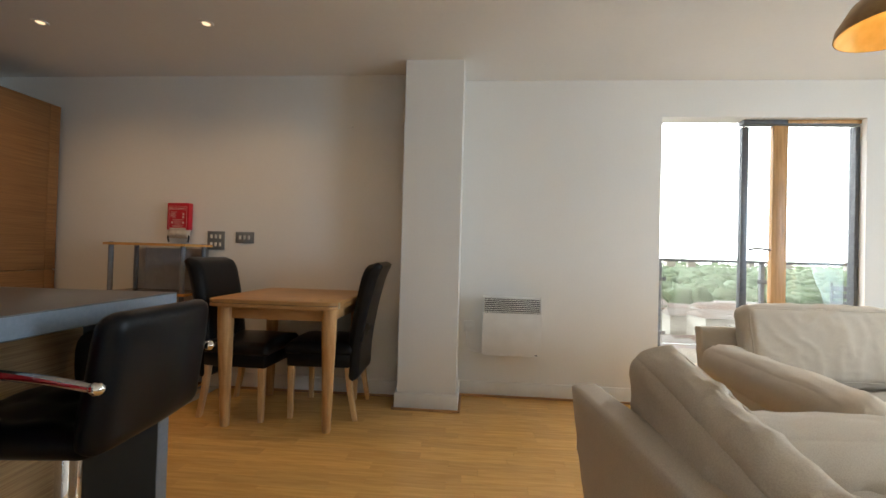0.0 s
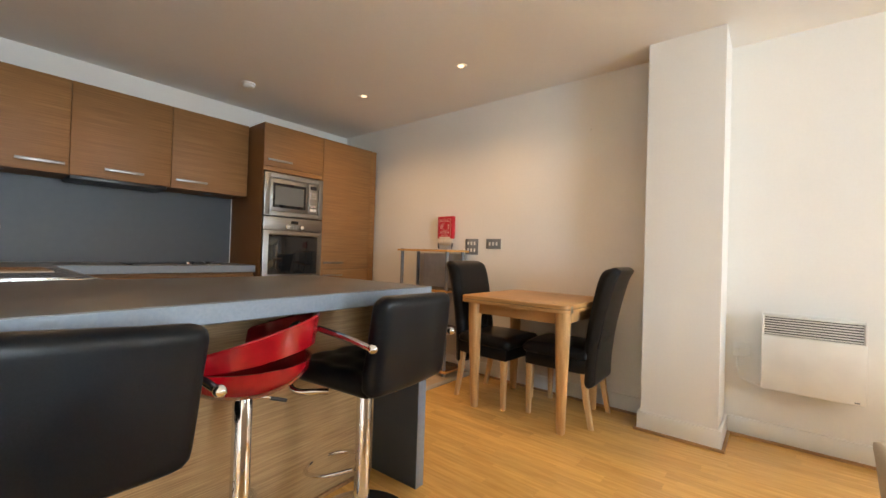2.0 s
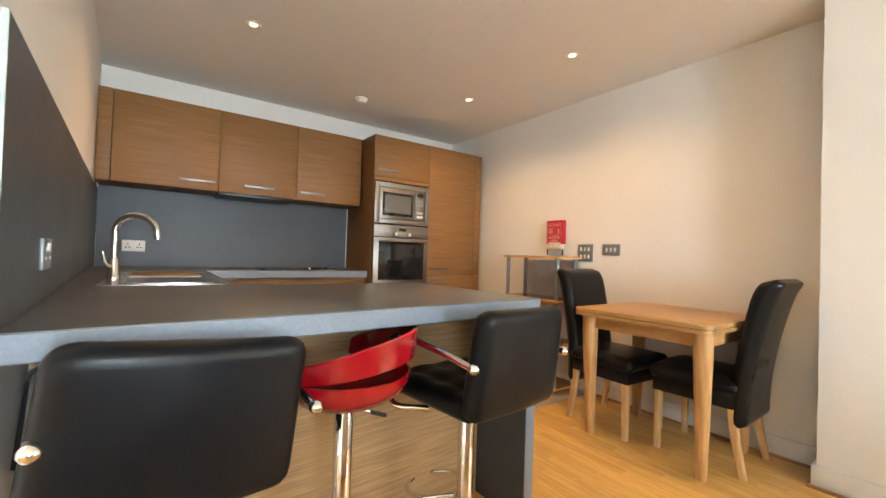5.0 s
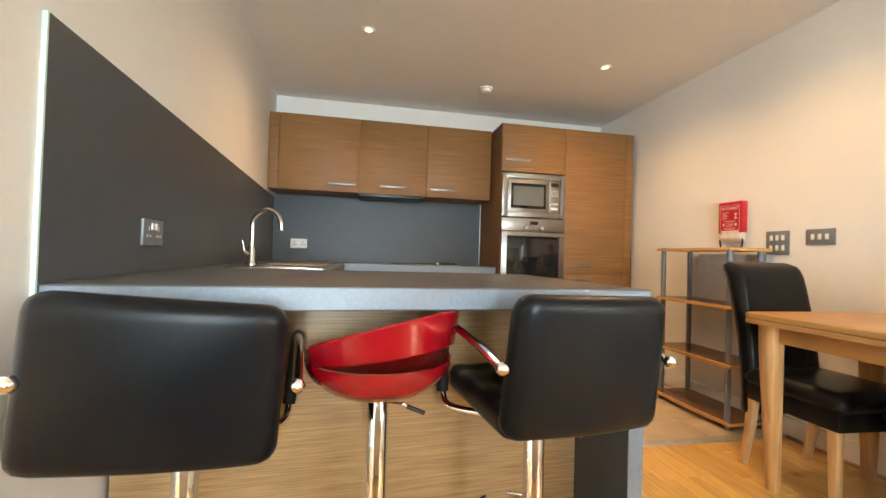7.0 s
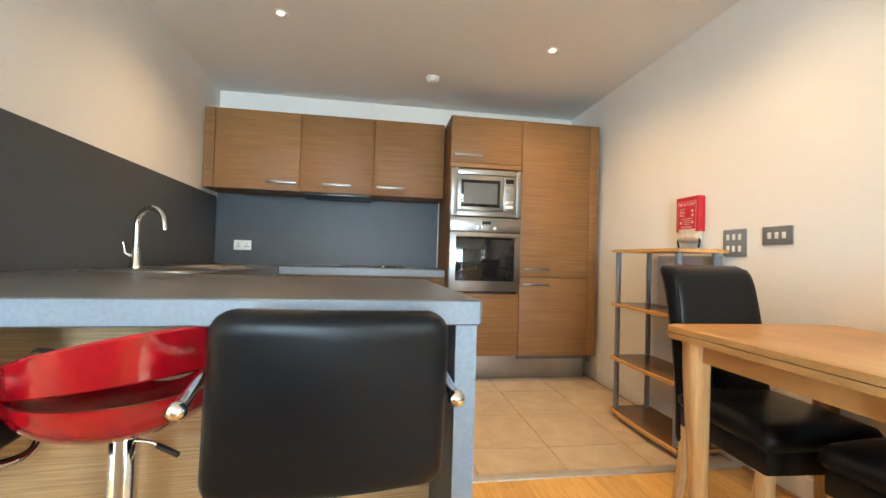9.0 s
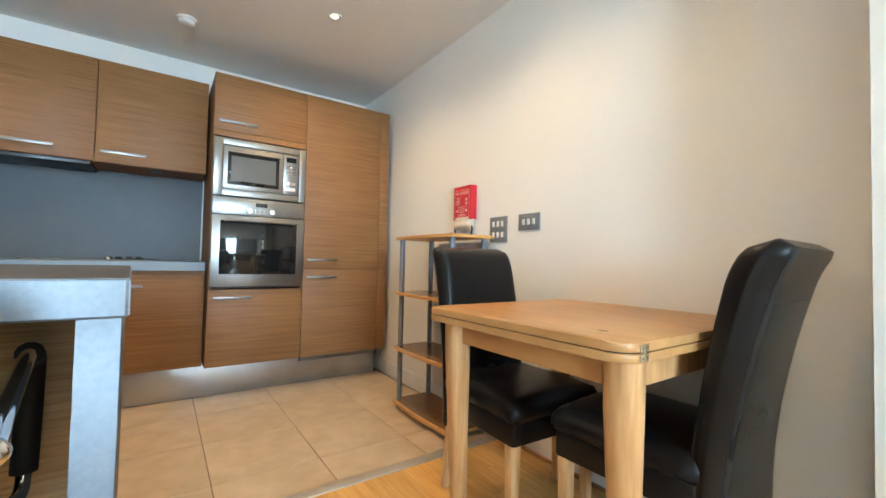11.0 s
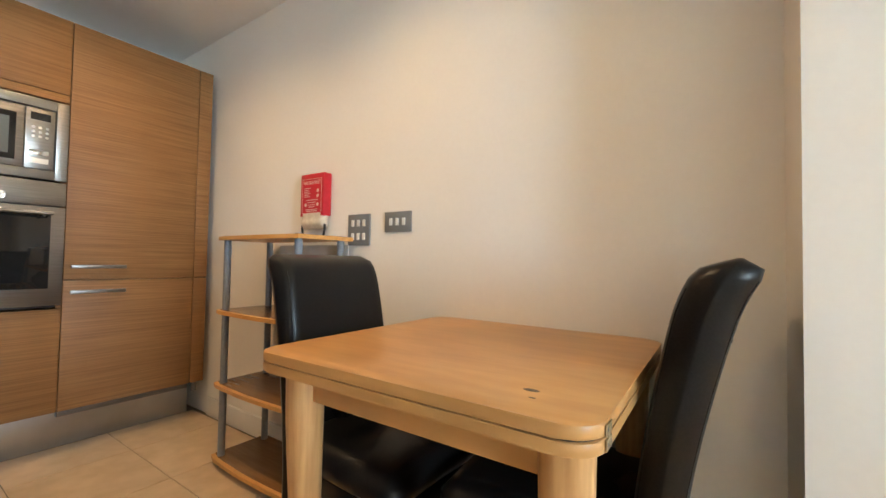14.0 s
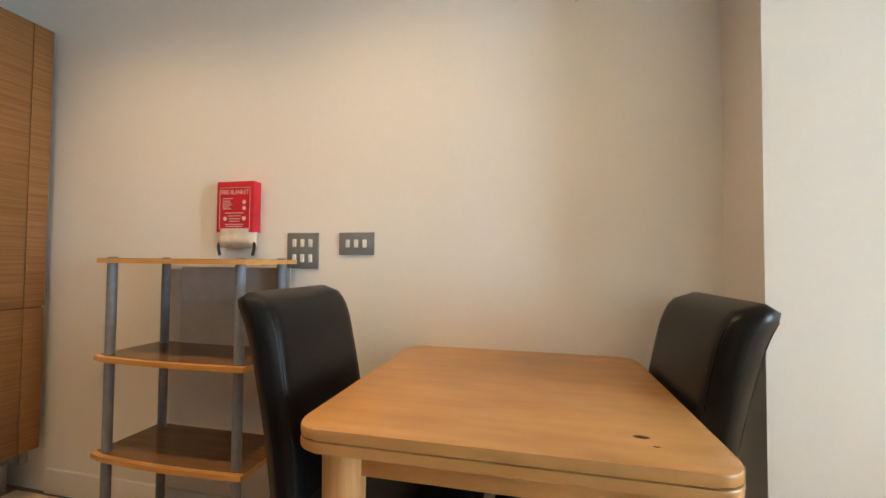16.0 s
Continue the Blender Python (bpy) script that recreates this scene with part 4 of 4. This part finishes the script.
words("FIRE BLANKET", 0.0225, pose(0, -0.0488, 0.178, 90, 0, 0) @ Matrix.Diagonal((0.92, 1.15, 1, 1)), PALEINK, lab)

# ---- ceiling fittings ----
for dx, dy in DOWNLIGHTS:
    ob = thing("downlight", pose(dx, dy, CEIL), "lit recessed ceiling spotlight with a white rim", "ceiling light", "ceiling spotlights")
    part("rim", lathe([(0.0225, -0.001), (0.030, -0.006), (0.040, -0.005), (0.043, 0.0), (0.0225, 0.0)], 28), WHITEPL, ob)
    part("lamp", lathe([(0, -0.003), (0.022, -0.003), (0.022, 0), (0, 0)], 24), BULB, ob, "glowing lamp face")
sm = thing("smoke_alarm", pose(-2.307, 2.554, CEIL), "round white smoke alarm on the ceiling", "smoke alarm")
part("base", lathe([(0, 0), (0.055, 0), (0.055, -0.012), (0.05, -0.016), (0, -0.016)], 32), WHITEPL, sm)
part("cap", lathe([(0.045, -0.0162), (0.044, -0.030), (0.036, -0.038), (0, -0.040)], 32), WHITEPL, sm)

pendant = thing("pendant_lamp", pose(2.49, 2.56, CEIL), "hanging bronze dome pendant lamp with a golden inside", "pendant lamp")
PZ = -0.505
part("shade", lathe([(0.185, PZ), (0.18, PZ + 0.03), (0.14, PZ + 0.10), (0.06, PZ + 0.15), (0.02, PZ + 0.16), (0.02, PZ + 0.155), (0.058, PZ + 0.145), (0.136, PZ + 0.096), (0.176, PZ + 0.028), (0.182, PZ)], 48), GOLD, pendant, "dome shade")
part("outer_shell", lathe([(0.1865, PZ), (0.182, PZ + 0.03), (0.142, PZ + 0.102), (0.061, PZ + 0.1525), (0.0, PZ + 0.165)], 48), BRONZE, pendant, "dull bronze outside")
part("bulb", lathe([(0, PZ + 0.04), (0.025, PZ + 0.05), (0.03, PZ + 0.075), (0.02, PZ + 0.11), (0, PZ + 0.12)], 20), BULB, pendant, "lit bulb")
part("flex", tube([(0, 0, PZ + 0.16), (0, 0, 0)], 0.003, 8), BLACKPL, pendant)

# ---- window and balcony ----
win1 = tagged(new("window_1"), "sliding glazed balcony window with oak and grey metal frames", "window", kind="structure")
wy = NORTH_E + 0.05
part("window_sill", box(WX0, WX1, NORTH_E - 0.02, wy + 0.08, WZ0, WZ0 + 0.03, 0.003), TRIM, win1)
part("window_frame", box(WX0, WX1, wy - 0.01, wy + 0.07, WZ0 + 0.03, WZ0 + 0.075, 0.003), FRAMEOAK, win1, "oak bottom rail")
part("window_frame", box(3.0, WX1, wy, wy + 0.07, WZ1 - 0.035, WZ1, 0.003), FRAMEGREY, win1)
part("window_frame", box(3.0, 3.05, wy + 0.02, wy + 0.06, WZ0 + 0.075, WZ1 - 0.05, 0.003), FRAMEGREY, win1, "dark grey metal stile")
part("window_frame", box(3.205, 3.31, wy - 0.01, wy + 0.03, WZ0 + 0.075, WZ1 - 0.05, 0.003), FRAMEOAK, win1, "oak stile")
part("window_frame", box(WX1 - 0.03, WX1, wy, wy + 0.06, WZ0 + 0.075, WZ1 - 0.05, 0.003), FRAMEGREY, win1)
part("window_frame", box(3.31, WX1, wy - 0.01, wy - 0.001, WZ1 - 0.03, WZ1 - 0.004, 0.002), FRAMEOAK, win1, "oak head rail")
part("latch", tube(curve([(3.04, wy - 0.01, 1.18), (3.10, wy - 0.03, 1.19), (3.18, wy - 0.03, 1.18)], 4), 0.008, 8), BLACKPL, win1)
for x0, x1 in ((WX0, 3.0), (3.05, WX1 - 0.03)):
    p = part("pane", box(x0, x1, wy + 0.035, wy + 0.041, WZ0 + 0.075, WZ1 - 0.05), PANE, win1)
    p.visible_shadow = False
win2 = tagged(new("window_2"), "wide glazed window in the end wall", "window", kind="structure")
for y in (0.15, 1.17, 2.19):
    part("window_frame", box(EAST + 0.03, EAST + 0.09, y, y + 0.06, 0.25, 2.42), FRAMEOAK, win2)
p = part("pane", box(EAST + 0.055, EAST + 0.061, 0.21, 2.19, 0.25, 2.42), PANE, win2)
p.visible_shadow = False
structure("balcony_floor", box(0.5, 6.5, NORTH_E + 0.14, 5.75, -0.25, 0.10), GROUT, "grey balcony slab", "balcony")
rail = thing("balcony_railing", pose(3.5, 5.6, 0.10), "glass balcony railing with a grey metal handrail", "railing")
part("handrail", box(-3.0, 3.0, -0.02, 0.03, 0.97, 1.005, 0.006), FRAMEGREY, rail)
for k in range(6):
    x = -2.6 + 1.06 * k
    pst = part("post", box(x - 0.02, x + 0.02, -0.02, 0.02, 0, 0.97, 0.004), FRAMEGREY, rail)
    for z in (0.2, 0.78):
        part("clamp", box(x - 0.06, x + 0.06, -0.035, -0.02, z - 0.02, z + 0.02, 0.004), FRAMEGREY, pst)
    g = part("glass_panel", box(x + 0.04, x + 1.02, -0.004, 0.004, 0.08, 0.93), RAILGLASS, rail)
    g.visible_shadow = False
bc = thing("balcony_chair", pose(4.75, 5.15, 0.10, 0, 0, 160), "dark slatted outdoor chair on the balcony", "chair")
for k in range(5):
    part("slat", put(box(-0.2, 0.2, -0.008, 0.008, 0.42 + 0.075 * k, 0.47 + 0.075 * k, 0.003), Matrix.Translation((0, -0.2, 0))), FRAMEGREY, bc)
    part("slat", box(-0.2, 0.2, -0.2 + 0.08 * k, -0.14 + 0.08 * k, 0.40, 0.415, 0.003), FRAMEGREY, bc)
for sx in (-0.2, 0.2):
    part("leg", tube([(sx, -0.21, 0), (sx, -0.21, 0.80)], 0.012, 8), FRAMEGREY, bc)
    part("leg", tube([(sx, 0.2, 0), (sx, 0.2, 0.40)], 0.012, 8), FRAMEGREY, bc)

# ---- outside ----
FIELD = material("far_ground", (0.12, 0.15, 0.07), (0.30, 0.29, 0.26), 0.95, scale=(0.04, 0.04, 0.04), bump=0.0, large=0.3)
# leaf colour lightened to carry the haze of distance
CROWN = material("hazed_foliage", (0.13, 0.185, 0.105), (0.19, 0.25, 0.155), 0.9, scale=(0.3, 0.3, 0.3), bump=0.0, large=0.3)
ROOF = material("far_roof", (0.22, 0.13, 0.10), (0.34, 0.32, 0.31), 0.9, scale=(0.05, 0.05, 0.05), bump=0.0, random_tint=0.4)
RENDERED = material("far_wall", (0.45, 0.42, 0.38), (0.58, 0.55, 0.52), 0.9, scale=(0.08, 0.08, 0.08), bump=0.0, random_tint=0.3)
GZ = -24.0
bm = bmesh.new()
for x, y in ((-4000, -4000), (4000, -4000), (4000, 4000), (-4000, 4000)):
    bm.verts.new((x, y, GZ))
bm.faces.new(bm.verts[:])
structure("ground", bm, FIELD, "far ground around the building", "ground")
HAZE = glowing("bright_overcast", (0.90, 0.96, 1.0), 12.0)
bm = bmesh.new()
ring = [(1500 * math.sin(radians(a)), 1500 * math.cos(radians(a))) for a in range(-80, 81, 10)]
low = [bm.verts.new((x, y, GZ - 1)) for x, y in ring]
high = [bm.verts.new((x, y, 1600)) for x, y in ring]
for k in range(len(ring) - 1):
    bm.faces.new((low[k], low[k + 1], high[k + 1], high[k]))
structure("backdrop", bm, HAZE, "bright overcast sky beyond the town", "sky")
rng = random.Random(4)
ball = bmesh.new()
bmesh.ops.create_icosphere(ball, subdivisions=2, radius=1)
ball_v = np.array([v.co[:] for v in ball.verts])
ball_f = np.array([[v.index for v in f.verts] for f in ball.faces])
ball.free()
all_v, all_f = [], []
for k in range(3200):
    y = 190 + 900 * rng.random() ** 1.6
    x = y * rng.uniform(0.15, 1.3)
    s = rng.uniform(2.5, 5.5) * (1 + y / 900)
    spin = rng.random() * 3
    q = ball_v * (s * np.array([rng.uniform(0.8, 1.3), rng.uniform(0.8, 1.3), rng.uniform(0.8, 1.2)]))
    q = q @ np.array([[math.cos(spin), math.sin(spin), 0], [-math.sin(spin), math.cos(spin), 0], [0, 0, 1]]) + np.array([x, y, GZ + s * 0.9])
    all_f.append(ball_f + len(ball_v) * k)
    all_v.append(q)
all_v = np.concatenate(all_v)
all_v += 1.1 * np.sin(all_v[:, [1, 2, 0]] * 1.7) + 0.8 * np.sin(all_v[:, [2, 0, 1]] * 3.1)
woods = bpy.data.meshes.new("far_woods")
woods.from_pydata(all_v.tolist(), [], np.concatenate(all_f).tolist())
woods.materials.append(CROWN)
smooth(woods, 180)
tagged(new("far_woods", woods), "distant green tree canopy", "trees", kind="stuff")
for k in range(66):
    y = 50 + 170 * rng.random()
    x = y * rng.uniform(0.3, 1.1)
    w, d, h = rng.uniform(6, 22), rng.uniform(6, 12), rng.uniform(4, 8)
    if k > 58:
        y, h, w = y + 650, rng.uniform(20, 29), rng.uniform(12, 22)
        x = y * rng.uniform(0.4, 1.0)
    hs = thing("far_house", pose(x, y, GZ, 0, 0, rng.uniform(-20, 20)), "distant town building among trees", "building", "far town")
    part("wall", box(-w / 2, w / 2, -d / 2, d / 2, 0, h), RENDERED, hs)
    bm = bmesh.new()
    c = [bm.verts.new(q) for q in ((-w / 2 - 0.4, -d / 2 - 0.4, h), (w / 2 + 0.4, -d / 2 - 0.4, h), (w / 2 + 0.4, d / 2 + 0.4, h), (-w / 2 - 0.4, d / 2 + 0.4, h), (-w / 2, 0, h + 2.2), (w / 2, 0, h + 2.2))]
    for f in ((0, 1, 5, 4), (2, 3, 4, 5), (1, 2, 5), (3, 0, 4), (3, 2, 1, 0)):
        bm.faces.new([c[i] for i in f])
    part("roof", bm, ROOF, hs)


# ---- sofas ----
def soft(hx, hy, hz, r, at, crease=0.0, seed=0, puff=0.0, cuts=26):
    """A stuffed block with rounded edges, puffed faces and creases, laid into place by a matrix."""
    bm = bmesh.new()
    bmesh.ops.create_cube(bm, size=2.0)
    bmesh.ops.subdivide_edges(bm, edges=bm.edges[:], cuts=cuts, use_grid_fill=True)
    off = Vector((seed * 3.1, seed * 1.7, seed * 0.9))
    half = Vector((hx, hy, hz))
    for v in bm.verts:
        u = v.co.copy()
        p = Vector([u[k] * half[k] for k in range(3)])
        core = Vector([max(-half[k] + r, min(half[k] - r, p[k])) for k in range(3)])
        out = p - core
        n = out.normalized() if out.length > 1e-9 else Vector((0, 0, 1))
        q = core + n * r
        k = max(range(3), key=lambda a: abs(u[a]))
        a, b = [u[m] for m in range(3) if m != k]
        q += n * puff * (1 - a * a) * (1 - b * b)
        if crease:
            w = q + off
            bend = noise.noise(w * 3.0) * 0.35
            ridge = 1 - abs(noise.noise(Vector((w.x * 11 + w.z * 4 + bend * 5, w.y * 5, w.z * 4 + bend * 6))))
            fine = 1 - abs(noise.noise(Vector((w.x * 23 - w.z * 7, w.y * 11 + bend * 5, w.z * 8))))
            q += n * crease * (1.6 * (ridge ** 5 - 0.35) + 0.7 * (fine ** 6 - 0.3) + 0.9 * noise.noise(w * 5))
        v.co = at @ q
    return bm


def seam(hx, hz, y, r, at, parent):
    """Corded edge round a cushion's face."""
    line = [at @ Vector((x, y, z)) for x, z in rounded(-hx, hx, -hz, hz, r, 5)]
    return part("piping", tube(line, 0.0035, 6, closed=True), SOFA, parent)


def sofa(m, width, label, tops, crease):
    """A soft sofa that faces -y, its back at +y; tops: its back cushions' heights and slumps."""
    ob = thing("sofa", m, label, "sofa", "cream sofas")
    hw = width / 2
    part("base", soft(hw - 0.03, 0.40, 0.14, 0.03, pose(0, -0.02, 0.20), 0.003, 1), SOFA, ob)
    part("back_frame", soft(hw - 0.03, 0.042, 0.26, 0.02, pose(0, 0.445, 0.462, -8), 0.003, 2), SOFA, ob, "slanting fabric-covered back frame")
    for s in (-1, 1):
        c = s * (hw - 0.105)
        arm = part("arm", soft(0.085, 0.43, 0.25, 0.03, pose(c, -0.03, 0.31), 0.003, 4 + s), SOFA, ob, "upholstered arm panel")
        part("arm_roll", soft(0.105, 0.455, 0.10, 0.095, pose(c + s * 0.012, -0.035, 0.545), 0.005, 7 + s, 0.006), SOFA, arm, "fat rounded arm roll")
    n = len(tops)
    cw = (width - 0.42) / n
    for k, (top, slump) in enumerate(tops):
        x = -hw + 0.21 + cw * (k + 0.5)
        part("seat_cushion", soft(cw / 2 - 0.004, 0.34, 0.08, 0.05, pose(x, -0.11, 0.40), 0.006, k + 11, 0.012), SOFA, ob, "soft creased seat cushion")
        ch = (top - 0.46) / 2
        at = pose(x, 0.372, 0.46 + ch, -12, slump, 2 - 3 * k)
        c = part("back_cushion", soft(cw / 2 + 0.012, 0.058, ch, 0.045, at, crease, k + 21, 0.022, 52), SOFA, ob, "soft creased back cushion")
        seam(cw / 2 - 0.002, ch - 0.018, -0.054, 0.04, at, c)
    for sx in (-1, 1):
        for y in (-0.36, 0.34):
            part("foot", lathe([(0.02, 0), (0.025, 0.065), (0, 0.065)], 12, pose(sx * (hw - 0.1), y, 0)), BLACKPL, ob)
    return ob


sofa(pose(1.874, 1.43, 0, 0, 0, 95.4), 1.80, "cream fabric sofa with creased back cushions, its back to the bar", ((0.675, -3), (0.805, -14)), 0.007)
sofa(pose(3.25, 2.92, 0, 0, 0, 0), 2.05, "cream fabric sofa with fat arms in front of the window", ((0.855, 0), (0.84, 2)), 0.004)


# ---- floor pieces ----
rng = random.Random(11)
tiles = structure("floor_tiles", box(-2.535, -1.012, 1.30, NORTH - 0.018, -0.0098, -0.006), GROUT, "beige ceramic floor tiles with dark grout", "floor")
P = 0.453
done = {}
for i in range(-1, 4):
    for j in range(-4, 3):
        x1, y1 = -1.262 - P * i, 3.132 - P * j
        x0, y0 = x1 - P, y1 - P
        x0, x1, y0, y1 = max(x0, -2.52), min(x1, -1.014), max(y0, 1.30), min(y1, NORTH - 0.02)
        if x1 - x0 < 0.02 or y1 - y0 < 0.02:
            continue
        key = (round(x1 - x0, 3), round(y1 - y0, 3))
        if key not in done:
            w, d = (x1 - x0) / 2 - 0.0025, (y1 - y0) / 2 - 0.0025
            done[key] = finish("tile", prism([(-w, -d), (w, -d), (w, d), (-w, d)], -0.006, 0.0, 0.0012, 1), TILE)
        t = new("tile", done[key])
        t.parent = tiles
        t.location = ((x0 + x1) / 2, (y0 + y1) / 2, 0)
structure("threshold_strip", prism([(-1.012, 1.30), (-0.955, 1.30), (-0.955, NORTH - 0.018), (-1.012, NORTH - 0.018)], -0.009, 0.006, 0.004), STRIP, "flat metal threshold strip between tiles and boards", "threshold")

boards = structure("floor_boards", box(-0.953, EAST, SOUTH, NORTH_E - 0.002, -0.0098, -0.007), BED, "golden strip laminate floor", "floor")
y = SOUTH
PW = 0.066
shapes = {}
rest = bmesh.new()
count = 0
def add_rest(x0, x1, y0, y1):
    v = [rest.verts.new(q) for q in ((x0, y0, -0.0003), (x1, y0, -0.0003), (x1, y1, -0.0003), (x0, y1, -0.0003))]
    rest.faces.new(v)
while y < NORTH_E - 0.01:
    x = -0.953 - rng.random() * 0.4
    while x < EAST:
        length = rng.choice((0.30, 0.38, 0.46, 0.54))
        x0, x1 = max(x, -0.953), min(x + length, EAST)
        y1 = min(y + PW, NORTH_E - 0.004)
        near = x0 > -0.96 and x1 < 2.0 and 2.3 < y < 4.0 and count < 300
        if x1 - x0 > 0.03:
            if near:
                key = round(x1 - x0, 2)
                if key not in shapes:
                    w = key / 2 - 0.00015
                    shapes[key] = finish("board", prism([(-w, -PW / 2 + 0.00015), (w, -PW / 2 + 0.00015), (w, PW / 2 - 0.00015), (-w, PW / 2 - 0.00015)], -0.006, 0.0, 0.0003, 1), FLOORWOOD)
                b = new("board", shapes[key])
                b.parent = boards
                b.location = ((x0 + x1) / 2, y + PW / 2, 0)
                count += 1
            else:
                add_rest(x0 + 0.0002, x1 - 0.0002, y + 0.0002, y1 - 0.0002)
        x += length
    y += PW
ob = new("far_boards", finish("far_boards", rest, FLOORWOOD))
ob.parent = boards
tagged(ob, "rest of the golden strip floor", kind="stuff")
